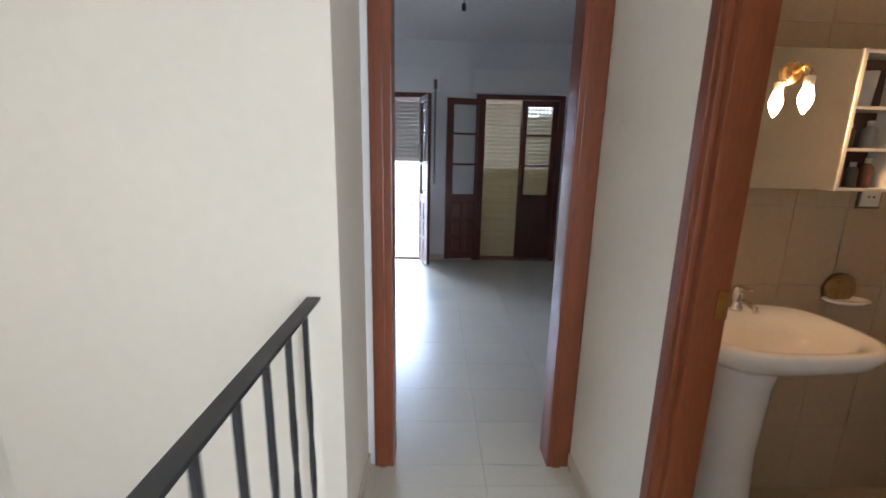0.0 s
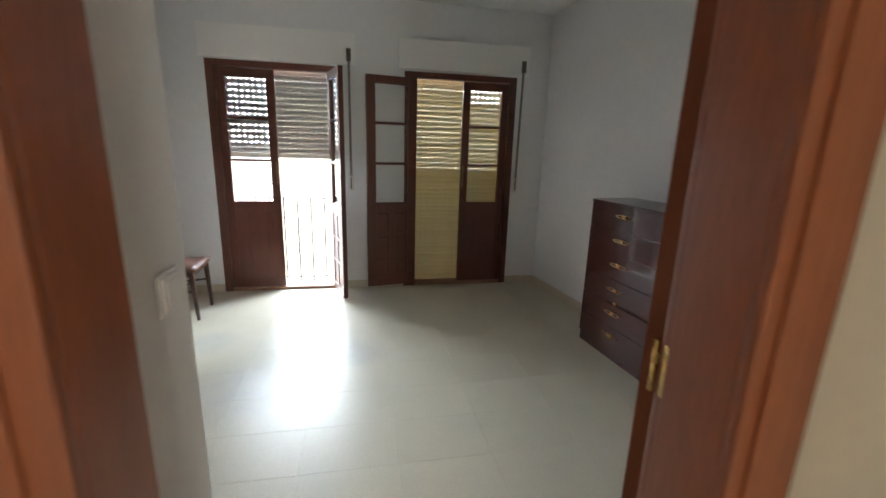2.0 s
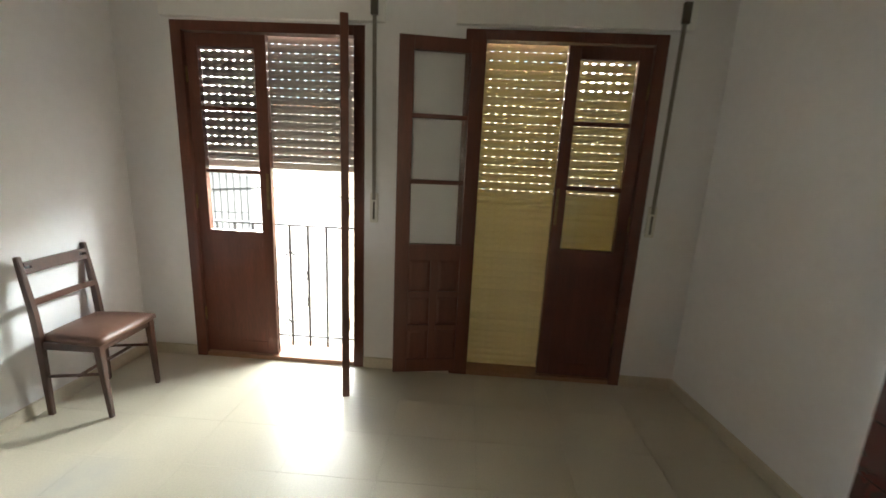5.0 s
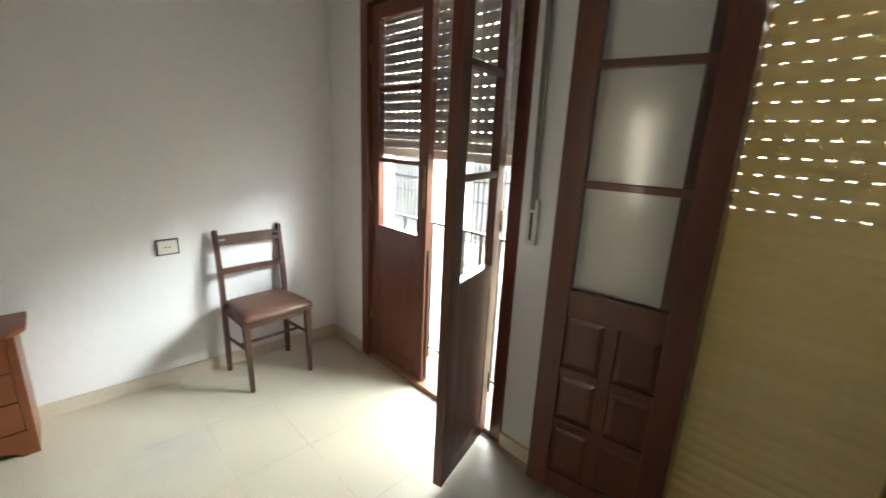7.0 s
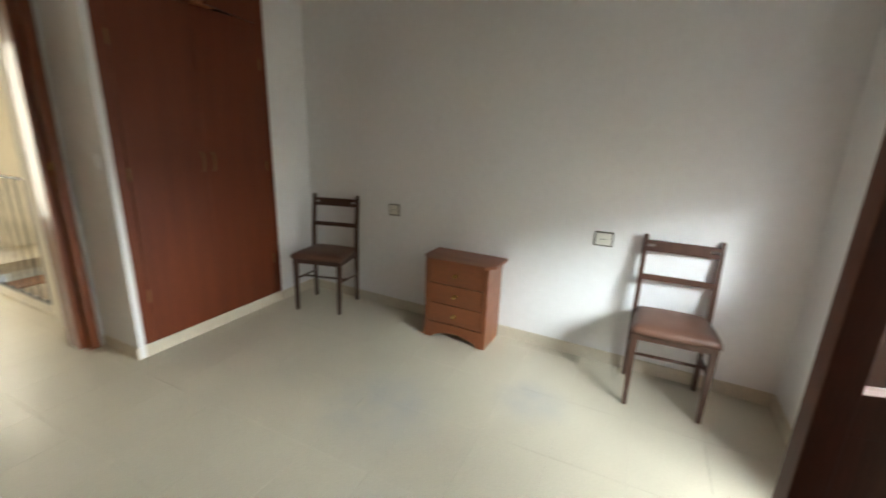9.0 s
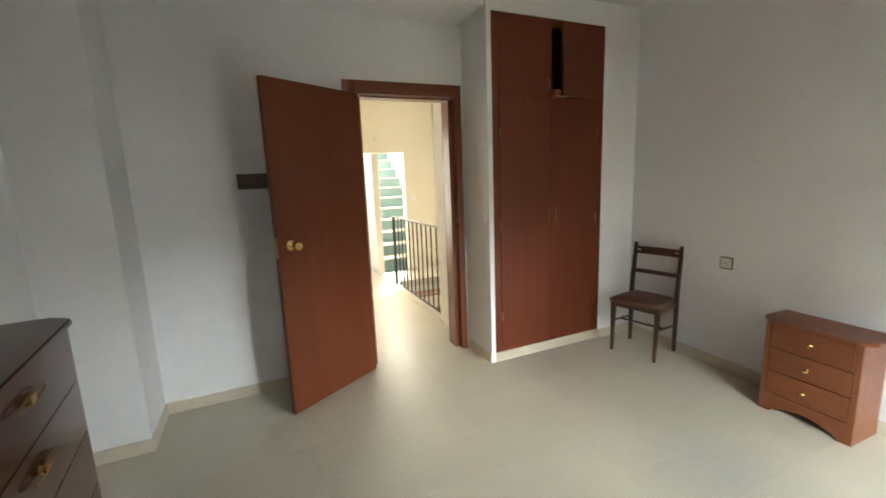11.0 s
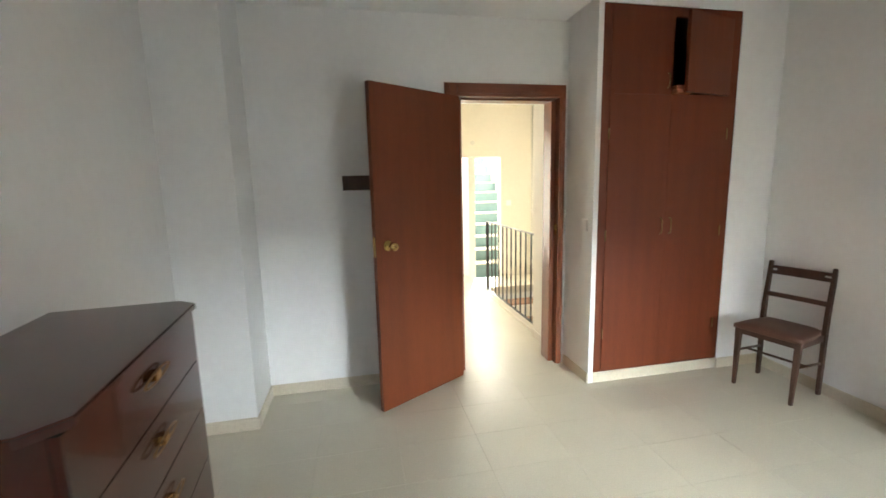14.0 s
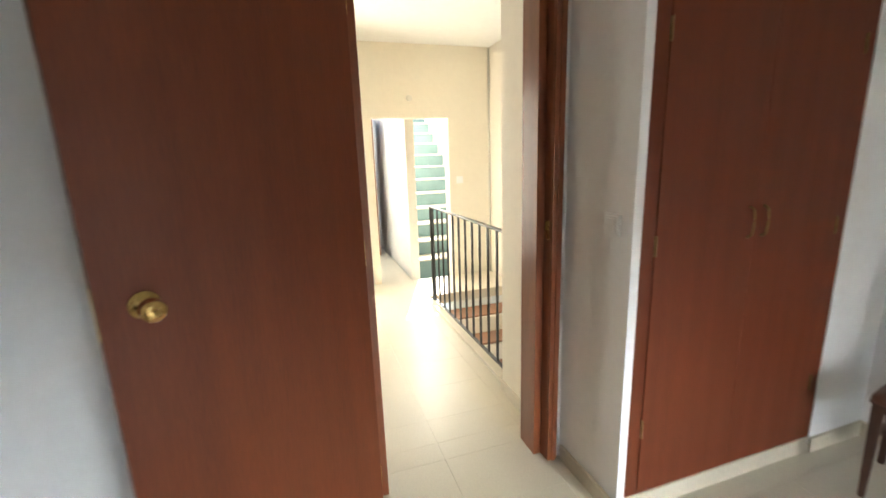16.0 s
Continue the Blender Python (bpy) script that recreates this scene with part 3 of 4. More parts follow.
for z in (0.16, 1.05, 1.85):
    h = part("hinge", boxes((HX1 - 0.003, HX1 - 0.0005, DOOR_Y1 - 0.04, DOOR_Y1 + 0.004, z - 0.045, z + 0.045), bevel=0.0008), BRASS, frame_ob, "brass butt hinge")
    part("knuckle", lathe([(0.006, z - 0.045), (0.006, z + 0.045)], 10, pose(HX1 - 0.002, DOOR_Y1 + 0.022, 0)), BRASS, h, smooth=True)
slab = part("door_leaf", boxes((0.0, 0.722, -0.0175, 0.0175, 0.012, 2.004), bevel=0.002), SAPELE, frame_ob, "flush red-brown door leaf", at=pose(HX1 + 0.006, DOOR_Y1 + 0.035, 0, 0, 0, 31.8))
for s in (1, -1):
    turn = pose(0.636, s * 0.0175, 1.062, -90 * s)
    k = part("rosette", lathe([(0.033, 0.0), (0.033, 0.003), (0.029, 0.006), (0.014, 0.008), (0.011, 0.030)], 24, turn), BRASS, slab, "round brass rose", True)
    part("door_knob", lathe([(0.011, 0.026), (0.011, 0.034), (0.019, 0.037), (0.0245, 0.043), (0.0255, 0.050), (0.0245, 0.056), (0.0255, 0.062), (0.0245, 0.074), (0.019, 0.080), (0.008, 0.081)], 24, turn), BRASS, slab, "ribbed brass drum knob", True)
    part("knob_button", lathe([(0.0045, 0.079), (0.0045, 0.090), (0.0075, 0.093), (0.0075, 0.099), (0.003, 0.101)], 14, turn), BRASS, slab, "small brass turn button", True)
part("latch_plate", boxes((0.7215, 0.7235, -0.012, 0.012, 1.0, 1.12), bevel=0.0006), BRASS, slab, "brass latch plate")

bm = boxes((1.06, 1.592, DOOR_Y1 + 0.0005, DOOR_Y1 + 0.02, 1.395, 1.492), bevel=0.003)
tagged(new("wall_board", mesh("wall_board", bm, CHAIRWOOD)), "dark brown wooden board fixed to the wall behind the door", "wall board")


# ---- built-in wardrobe ----
ward = thing("wardrobe", "built-in wardrobe with red-brown veneered doors, one ajar", "wardrobe", pose(0, FRONT_Y, 0))
WX0, WX1, WZ0, WZ1, WSPLIT = -1.088, -0.068, 0.076, 2.513, 1.945
bw = 0.058
for a, b in ((WX0, WX0 + bw), (WX1 - bw, WX1)):
    part("frame_stile", boxes((a, b, -0.028, -0.004, WZ0, WZ1), bevel=0.002), WARD, ward)
for a, b in ((WZ0, WZ0 + 0.035), (WSPLIT - 0.03, WSPLIT + 0.03), (WZ1 - 0.058, WZ1)):
    part("frame_rail", boxes((WX0 + bw, WX1 - bw, -0.028, -0.004, a, b), bevel=0.002), WARD, ward)
mid = (WX0 + WX1) / 2
# near-black lining boards paint the shade seen behind the ajar door
part("shade_back", boxes((WX0, WX1, -0.58, -0.57, WZ0, WZ1)), SHADE_BROWN, ward)
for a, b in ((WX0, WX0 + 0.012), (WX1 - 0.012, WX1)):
    part("shade_side", boxes((a, b, -0.57, -0.03, WZ0, WZ1)), SHADE_BROWN, ward)
part("shade_top", boxes((WX0 + 0.012, WX1 - 0.012, -0.57, -0.03, WZ1 - 0.012, WZ1)), SHADE_BROWN, ward)
part("shelf", boxes((WX0 + 0.012, WX1 - 0.012, -0.57, -0.05, WSPLIT - 0.02, WSPLIT + 0.002)), SHADE_BROWN, ward)
doors = []
for a, b, z0, z1, hinge_x, turn in ((WX0 + bw, mid, WZ0 + 0.03, WSPLIT - 0.025, None, 0), (mid, WX1 - bw, WZ0 + 0.03, WSPLIT - 0.025, None, 0),
                                    (mid, WX1 - bw, WSPLIT + 0.025, WZ1 - 0.053, None, 0)):
    d = part("wardrobe_door", boxes((a + 0.0008, b - 0.0008, -0.024, 0.0, z0, z1), bevel=0.001), WARD, ward)
    doors.append(d)
# the upper door that stands ajar turns about its outer edge
wd = mid - (WX0 + bw)
ajar = part("wardrobe_door", boxes((0.0015, wd - 0.012, -0.024, 0.0, WSPLIT + 0.025, WZ1 - 0.053), bevel=0.002), WARD, ward, "upper door standing ajar", at=pose(WX0 + bw, 0, 0, 0, 0, 14))


def bow_handle(parent, x, z, length, label):
    bm = bmesh.new()
    pts = [(x, 0.0, z - length / 2), (x, 0.012, z - length / 2 + 0.004)] + [(x, 0.018 + 0.004 * math.sin(math.pi * i / 6), z - length / 2 + 0.012 + (length - 0.024) * i / 6) for i in range(7)] + [(x, 0.012, z + length / 2 - 0.004), (x, 0.0, z + length / 2)]
    tube(bm, pts, 0.0045, 8)
    part("handle", bm, BRONZE, parent, label, True)


for s, d in ((-1, doors[0]), (1, doors[1])):
    bow_handle(d, mid + s * 0.035, 1.10, 0.11, "bronze bow handle")
for s, d in ((1, doors[2]),):
    bow_handle(d, mid + s * 0.035, 2.06, 0.09, "bronze bow handle")
for x in (WX0 + bw, WX1 - bw):
    for z in (0.36, 1.05, 1.72):
        part("hinge", lathe([(0.005, z - 0.035), (0.005, z + 0.035)], 8, pose(x, 0.001, 0)), BRONZE, ward, "slim bronze hinge", True)
# a folded cloth on the wardrobe's upper shelf
bm = boxes((mid - 0.135, mid - 0.004, FRONT_Y - 0.22, FRONT_Y + 0.040, WSPLIT + 0.031, WSPLIT + 0.058), (mid - 0.130, mid - 0.008, FRONT_Y - 0.20, FRONT_Y + 0.034, WSPLIT + 0.058, WSPLIT + 0.082), bevel=0.009)
tagged(new("folded_cloth", mesh("folded_cloth", bm, PAPER, True)), "folded orange cloth on the wardrobe's upper shelf", "cloth")


# ---- chairs ----
def dining_chair(at):
    """Faces +x; its origin lies on the floor below the middle of the seat."""
    ob = thing("dining_chair", "dark-stained wooden chair with a brown vinyl seat", "chair", at, group="chairs along the wall")
    for s in (-1, 1):
        bm = bmesh.new()
        # a back post: plumb to the seat, then leaning back
        side = [(-0.150, 0.0), (-0.122, 0.0), (-0.118, 0.44), (-0.126, 0.56), (-0.165, 0.838), (-0.192, 0.834), (-0.158, 0.56), (-0.152, 0.44)]
        lo = [bm.verts.new((x, s * 0.178 - 0.012, z)) for x, z in side]
        hi = [bm.verts.new((x, s * 0.178 + 0.012, z)) for x, z in side]
        bm.faces.new(lo[::-1])
        bm.faces.new(hi)
        for i in range(len(side)):
            j = (i + 1) % len(side)
            bm.faces.new((lo[i], lo[j], hi[j], hi[i]))
        bmesh.ops.bevel(bm, geom=bm.edges[:], offset=0.004, segments=2, affect="EDGES")
        part("back_post", bm, CHAIRWOOD, ob)
        part("front_leg", tapered(bmesh.new(), (0.172, s * 0.168, 0.0), (0.155, s * 0.172, 0.405), 0.021, 0.036), CHAIRWOOD, ob)
        bm = tube(bmesh.new(), [(-0.135, s * 0.176, 0.215), (0.165, s * 0.170, 0.245)], 0.0085, 8)
        part("side_stretcher", bm, CHAIRWOOD, ob, smooth=True)
        part("apron", boxes((-0.118, 0.150, s * 0.172 - 0.009, s * 0.172 + 0.009, 0.365, 0.406), bevel=0.002), CHAIRWOOD, ob)
    part("stretcher", tube(bmesh.new(), [(0.03, -0.172, 0.226), (0.03, 0.172, 0.226)], 0.0085, 8), CHAIRWOOD, ob, smooth=True)
    part("apron", boxes((0.144, 0.164, -0.155, 0.155, 0.365, 0.406), bevel=0.002), CHAIRWOOD, ob)
    part("apron", boxes((-0.148, -0.128, -0.166, 0.166, 0.365, 0.406), bevel=0.002), CHAIRWOOD, ob)
    # two curved rails of the back; the upper one has a short slit at each end
    for name, back, pieces in (("top_rail", -0.172, ((-0.78, 0.78, 0.748, 0.806), (-1, -0.78, 0.786, 0.806), (0.78, 1, 0.786, 0.806), (-1, -0.78, 0.748, 0.772), (0.78, 1, 0.748, 0.772))),
                               ("middle_rail", -0.150, ((-1, 1, 0.592, 0.622),))):
        bm = bmesh.new()
        for u0, u1, z0, z1 in pieces:
            n = 10 if u1 - u0 > 1 else 2
            rows = []
            for i in range(n + 1):
                u = u0 + (u1 - u0) * i / n
                x = back + 0.004 - 0.006 * (1 - u * u)
                rows.append([bm.verts.new((x + dx - 0.10 * (z - 0.77 if name == "top_rail" else 0), u * 0.167, z)) for dx, z in ((0, z0), (0.014, z0), (0.012, z1), (-0.002, z1))])
            bm.faces.new(rows[0])
            bm.faces.new(rows[-1][::-1])
            for a, b in zip(rows, rows[1:]):
                for j in range(4):
                    bm.faces.new((a[j], a[(j + 1) % 4], b[(j + 1) % 4], b[j]))
        part(name, bm, CHAIRWOOD, ob)
    # upholstered seat: wider at the front, crowned and rounded
    bm = bmesh.new()
    n = 12
    grid = {}
    for layer in (0, 1):
        for i in range(n + 1):
            for j in range(n + 1):
                u, v = -1 + 2 * i / n, -1 + 2 * j / n
                su, sv = u * math.sqrt(1 - v * v * 0.10), v * math.sqrt(1 - u * u * 0.10)
                half = 0.188 + 0.018 * u
                edge = max(abs(u), abs(v)) ** 6
                z = 0.450 - 0.018 * edge + 0.006 * (1 - u * u) * (1 - v * v) if layer else 0.406
                k = 1.0 if layer == 0 or edge < 0.9 else 0.985
                grid[layer, i, j] = bm.verts.new((0.022 + 0.172 * su * k, half * sv * k, z))
    for i in range(n):
        for j in range(n):
            bm.faces.new((grid[1, i, j], grid[1, i + 1, j], grid[1, i + 1, j + 1], grid[1, i, j + 1]))
            bm.faces.new((grid[0, i, j], grid[0, i, j + 1], grid[0, i + 1, j + 1], grid[0, i + 1, j]))
    for i in range(n):
        for a, b in (((i, 0), (i + 1, 0)), ((i + 1, n), (i, n)), ((0, i + 1), (0, i)), ((n, i), (n, i + 1))):
            bm.faces.new((grid[0, *a], grid[0, *b], grid[1, *b], grid[1, *a]))
    part("seat", bm, VINYL, ob, "brown vinyl padded seat", True)
    return ob


chair = dining_chair(pose(-1.145, 4.945, 0, 0, 0, 1.5))
copy_thing(chair, pose(-1.212, 2.618, 0, 0, 0, 14))


# ---- bedside cabinet ----
def bedside_cabinet(at):
    """Faces +x; origin on the floor at the middle of its back."""
    ob = thing("bedside_cabinet", "small cherry veneered bedside cabinet with three drawers", "bedside cabinet", at)
    d, w, h = 0.25, 0.435, 0.555
    part("side_panel", boxes((0, d - 0.018, -w / 2, -w / 2 + 0.016, 0, h - 0.02), bevel=0.002), CHERRY, ob)
    part("side_panel", boxes((0, d - 0.018, w / 2 - 0.016, w / 2, 0, h - 0.02), bevel=0.002), CHERRY, ob)
    part("back_panel", boxes((0, 0.008, -w / 2 + 0.016, w / 2 - 0.016, 0.06, h - 0.02)), CHERRY, ob)
    part("bottom_panel", boxes((0.008, d - 0.02, -w / 2 + 0.016, w / 2 - 0.016, 0.10, 0.116)), CHERRY, ob)
    top = [(0.0, -w / 2 - 0.035), (d - 0.05, -w / 2 - 0.035), (d + 0.018, -w / 2 + 0.02), (d + 0.018, w / 2 - 0.02), (d - 0.05, w / 2 + 0.035), (0.0, w / 2 + 0.035)]
    bm = prism(bmesh.new(), top, h - 0.02, h)
    bmesh.ops.bevel(bm, geom=bm.edges[:], offset=0.004, segments=2, affect="EDGES")
    part("top", bm, CHERRY, ob)
    # the plinth front with its shallow arch and two feet
    arch = [(-w / 2, 0.0), (-w / 2 + 0.055, 0.0), (-w / 2 + 0.075, 0.022)]
    arch += [(-w / 2 + 0.095 + (w - 0.19) * i / 10, 0.030 + 0.026 * math.sin(math.pi * i / 10)) for i in range(11)]
    arch += [(w / 2 - 0.075, 0.022), (w / 2 - 0.055, 0.0), (w / 2, 0.0), (w / 2, 0.112), (-w / 2, 0.112)]
    bm = extrude_profile(arch, 0.018, "x")
    part("plinth", bm, CHERRY, ob, at=pose(d - 0.018, 0, 0))
    zs = (0.116, 0.252, 0.388, 0.532)
    for z0, z1 in zip(zs, zs[1:]):
        dr = part("drawer", boxes((d - 0.018, d, -w / 2 + 0.030, w / 2 - 0.030, z0 + 0.0025, z1 - 0.0025), bevel=0.004), CHERRY, ob)
        zc = (z0 + z1) / 2
        part("drawer_knob", lathe([(0.013, 0.0), (0.013, 0.003), (0.006, 0.006), (0.006, 0.012), (0.012, 0.017), (0.012, 0.022), (0.005, 0.025)], 14, pose(d, 0, zc, 0, 90, 0)), BRASS, dr, "small brass knob", True)
    for s in (-1, 1):
        part("corner_strip", boxes((d - 0.018, d - 0.001, s * (w / 2 - 0.014) - 0.014, s * (w / 2 - 0.014) + 0.014, 0.112, h - 0.02), bevel=0.003), CHERRY, ob)
    return ob


bedside_cabinet(pose(-1.372, 3.735, 0, 0, 0, -1.0))


# ---- chest of drawers ----
def chest_of_drawers(at):
    """Faces -x in its own frame; origin on the floor at the middle of its front."""
    ob = thing("chest_of_drawers", "tall dark red lacquered chest of drawers with brass handles", "chest of drawers", at)
    w, d, h = 0.70, 0.380, 1.08
    part("side_panel", boxes((0.012, d, -w / 2, -w / 2 + 0.018, 0.075, h - 0.02), bevel=0.002), LACQUER, ob)
    part("side_panel", boxes((0.012, d, w / 2 - 0.018, w / 2, 0.075, h - 0.02), bevel=0.002), LACQUER, ob)
    part("back_panel", boxes((d - 0.01, d, -w / 2 + 0.018, w / 2 - 0.018, 0.075, h - 0.02)), LACQUER, ob)
    top = [(-0.022, -w / 2 + 0.015), (0.03, -w / 2 - 0.03), (d, -w / 2 - 0.03), (d, w / 2 + 0.03), (0.03, w / 2 + 0.03), (-0.022, w / 2 - 0.015)]
    bm = prism(bmesh.new(), top, h - 0.02, h)
    bmesh.ops.bevel(bm, geom=bm.edges[:], offset=0.004, segments=2, affect="EDGES")
    part("top", bm, LACQUER, ob)
    part("plinth", boxes((0.006, d - 0.05, -w / 2, w / 2, 0.0, 0.075), bevel=0.002), LACQUER, ob)
    zs = (0.078, 0.235, 0.395, 0.565, 0.735, 0.895, 1.057)
    for i, (z0, z1) in enumerate(zip(zs, zs[1:])):
        lift = 0.014 if i == 2 else 0.002
        dr = part("drawer", boxes((-0.006, 0.012, -w / 2 + 0.002, w / 2 - 0.002, z0 + lift, z1 - 0.0015), bevel=0.0015), LACQUER, ob)
        zc = (z0 + z1) / 2 + 0.02
        bm = bmesh.new()
        ring = [(-0.018, 0.075 * math.cos(2 * math.pi * k / 20), zc + 0.011 * math.sin(2 * math.pi * k / 20)) for k in range(20)]
        tube(bm, ring + ring[:1], 0.0026, 6)
        hd = part("drawer_pull", bm, BRONZE, dr, "long oval bronze drawer pull", True)
        part("pull_plate", boxes((-0.021, -0.006, -0.016, 0.016, zc - 0.010, zc + 0.010), bevel=0.003), BRASS, dr, "brass plate of the pull")
    part("key_plate", boxes((-0.009, -0.0055, -0.014, 0.014, 0.400, 0.412), bevel=0.002), BRASS, ob, "small brass key plate")
    # the shade in the gap below the third drawer, put in as a dark bar
    part("shadow_strip", boxes((-0.002, 0.012, -w / 2 + 0.002, w / 2 - 0.002, 0.396, 0.408), bevel=0.001), SHADE_BROWN, ob, "dark shadow strip between drawers")
    return ob


chest_of_drawers(pose(1.998, 3.735, 0, 0, 0, 5.0))


# ---- sockets and switches ----
def wall_socket(name, at, w, h, holes, label):
    """Its face looks along +x."""
    ob = thing(name, label, "wall socket" if holes else "light switch", at, group="sockets and switches")
    part("surround", boxes((0.0005, 0.008, -w / 2, w / 2, -h / 2, h / 2), bevel=0.002), DARKPLASTIC if holes else WALL, ob, "dark bronze surround" if holes else "")
    part("plate", boxes((0.006, 0.012, -w / 2 + 0.008, w / 2 - 0.008, -h / 2 + 0.008, h / 2 - 0.008), bevel=0.002), PLASTIC if holes else WALL, ob)
    if holes:
        for s in (-1, 1):
            part("pin_hole", lathe([(0.004, 0.0), (0.004, 0.0016)], 8, pose(0.0115, s * 0.0095, 0, 0, 90, 0)), SHADE_BROWN, ob)
    else:
        part("rocker", boxes((0.0105, 0.0135, -w / 2 + 0.018, w / 2 - 0.018, -h / 2 + 0.016, h / 2 - 0.016), bevel=0.002), WALL, ob)
    return ob


wall_socket("wall_socket", pose(left_x(4.545), 4.545, 0.767, 0, 0, 2.5), 0.105, 0.085, True, "ivory wall socket with a dark surround")
wall_socket("wall_socket", pose(left_x(3.09), 3.09, 0.767, 0, 0, 2.5), 0.085, 0.085, True, "ivory wall socket with a dark surround")
wall_socket("light_switch", pose(-0.03, 2.16, 1.12, 0, 0, 0), 0.078, 0.078, False, "cream light switch on the wardrobe's side wall")

# a bare lamp holder on the ceiling
ob = thing("ceiling_lamp_holder", "bare dark lamp holder hanging from the ceiling", "lamp holder", pose(0.45, 3.75, 0))
part("ceiling_rose", lathe([(0.035, CEILING - 0.0005), (0.035, CEILING - 0.012), (0.010, CEILING - 0.022)][::-1], 16), PLASTIC, ob, smooth=True)
part("cable", tube(bmesh.new(), [(0, 0, CEILING - 0.02), (0.004, 0, CEILING - 0.10), (0, 0, CEILING - 0.16)], 0.003, 6), RUBBER, ob)
part("holder", lathe([(0.012, CEILING - 0.155), (0.017, CEILING - 0.165), (0.018, CEILING - 0.205), (0.014, CEILING - 0.210)][::-1], 14), DARKPLASTIC, ob, smooth=True)


# ---- landing railing ----
rail_ob = thing("stair_railing", "black iron landing railing with upright bars", "railing")
RX, RY0, RY1, RTOP = -0.112, -0.352, END_Y - 0.001, 0.938
part("top_rail", boxes((RX - 0.020, RX + 0.020, RY0 - 0.015, RY1, RTOP - 0.010, RTOP), bevel=0.003), IRON, rail_ob)
part("bottom_rail", boxes((RX - 0.012, RX + 0.012, RY0, RY1, 0.055, 0.065), bevel=0.002), IRON, rail_ob)
post = mesh("newel_post", boxes((-0.012, 0.012, -0.012, 0.012, 0.0, RTOP - 0.010), bevel=0.003), IRON)
shared("newel_post", post, rail_ob, pose(RX, RY0, 0))
for k in range(13):
    y = -0.292 + 0.135 * k
    if y < RY1 - 0.03:
        if k == 0:
            bm = bmesh.new()
            n = 16
            rings = []
            for i in range(n + 1):
                f = i / n
                a = radians(720) * min(max((f - 0.3) / 0.4, 0), 1)
                rings.append([bm.verts.new((0.0095 * math.cos(a + radians(45 + 90 * q)), 0.0095 * math.sin(a + radians(45 + 90 * q)), 0.065 + f * (RTOP - 0.075))) for q in range(4)])
            for a, b in zip(rings, rings[1:]):
                for q in range(4):
                    bm.faces.new((a[q], a[(q + 1) % 4], b[(q + 1) % 4], b[q]))
            bm.faces.new(rings[0][::-1])
            bm.faces.new(rings[-1])
            bar = mesh("bar", bm, IRON)
        shared("bar", bar, rail_ob, pose(RX, y, 0))
part("curb", boxes((-0.145, -0.06, RY0 - 0.02, RY1, 0.0005, 0.03), bevel=0.004), SKIRT, rail_ob, "cream marble curb")

# stairs going down beside the landing
down = thing("stairs_down", "stairs with terracotta treads going down from the landing", "stairs", kind="structure")
for k in range(8):
    y = -0.55 + 0.26 * k
    z = -0.18 * (k + 1)
    if y + 0.26 < 1.60:
        part("riser_block", boxes((-1.10, -0.125, y, min(y + 0.26, END_Y - 0.001), z - 0.5, z - 0.02)), CREAM, down)
        part("tread", boxes((-1.10, -0.125, y - 0.02, min(y + 0.26, END_Y - 0.001) - 0.021, z - 0.0195, z), bevel=0.004), TERRACOTTA, down, "terracotta tread")
structure("floor_stair_head", boxes((-1.10, -0.11, -1.2, -0.57, -0.1, 0.0)), SKIRT, "cream stair head slab", "floor")
structure("slab_edge", boxes((-0.124, -0.11, -0.57, END_Y, -0.35, -0.004)), CREAM, "cream painted landing edge", "wall")

# stairs going up to the terrace
up = thing("stairs_up", "blue-green painted stairs with pale nosings going up to the terrace", "stairs", kind="structure")
for k in range(14):
    y1, z1 = -1.42 - 0.25 * k, 0.18 * (k + 1)
    part("riser_block", boxes((-1.179, -0.245, y1 - 0.25, y1, z1 - 0.45, z1 - 0.022)), BLUEPAINT, up)
    part("nosing", boxes((-1.179, -0.245, y1 - 0.248, y1 + 0.018, z1 - 0.0215, z1), bevel=0.004), SKIRT, up, "pale stone tread")

# a wooden door leaf standing open at the end of the passage
far = thing("patio_door", "brown wooden door standing open in bright daylight", "door", pose(0.03, -2.6, 0, 0, 0, -99))
part("door_leaf", boxes((0, 0.72, -0.018, 0.018, 0.01, 1.98), bevel=0.003), STREETDOOR, far)
part("rail", boxes((0.06, 0.66, 0.018, 0.026, 0.9, 1.02), bevel=0.003), STREETDOOR, far)
ob = wall_socket("light_switch", pose(-0.72, -1.2, 1.12, 0, 0, 90), 0.078, 0.078, False, "cream light switch on the landing's far wall")
conduit = thing("conduit", "thin cream conduit in the corner of the stairwell", "pipe")
part("pipe", tube(bmesh.new(), [(-1.085, -1.185, 0.0), (-1.085, -1.185, LANDING_TOP - 0.01)], 0.011, 8), PLASTIC, conduit, smooth=True)
lid = thing("junction_cover", "small round cream cover on the landing wall", "cover", pose(-0.17, -1.2, 2.0, -90, 0, 0))
part("cover", lathe([(0.035, 0.0005), (0.034, 0.006), (0.025, 0.010)], 16), PLASTIC, lid, smooth=True)


# ---- bathroom ----
bm = boxes((0.93, 2.3, 1.60, DOOR_Y0, -0.1, 2.4), (2.2, 2.3, -0.3, 1.60, 0.0, 2.4), (0.97, 2.3, -0.4, -0.3, -0.1, 2.4))
structure("wall_bathroom", bm, GROUT, "tile joints of the beige bathroom walls", "wall")
bath_wall = bpy.data.objects["wall_bathroom"]
structure("ceiling_bathroom", boxes((0.97, 2.3, -0.4, 1.60, 2.4, 2.5)), CEIL, "white bathroom ceiling", "ceiling")
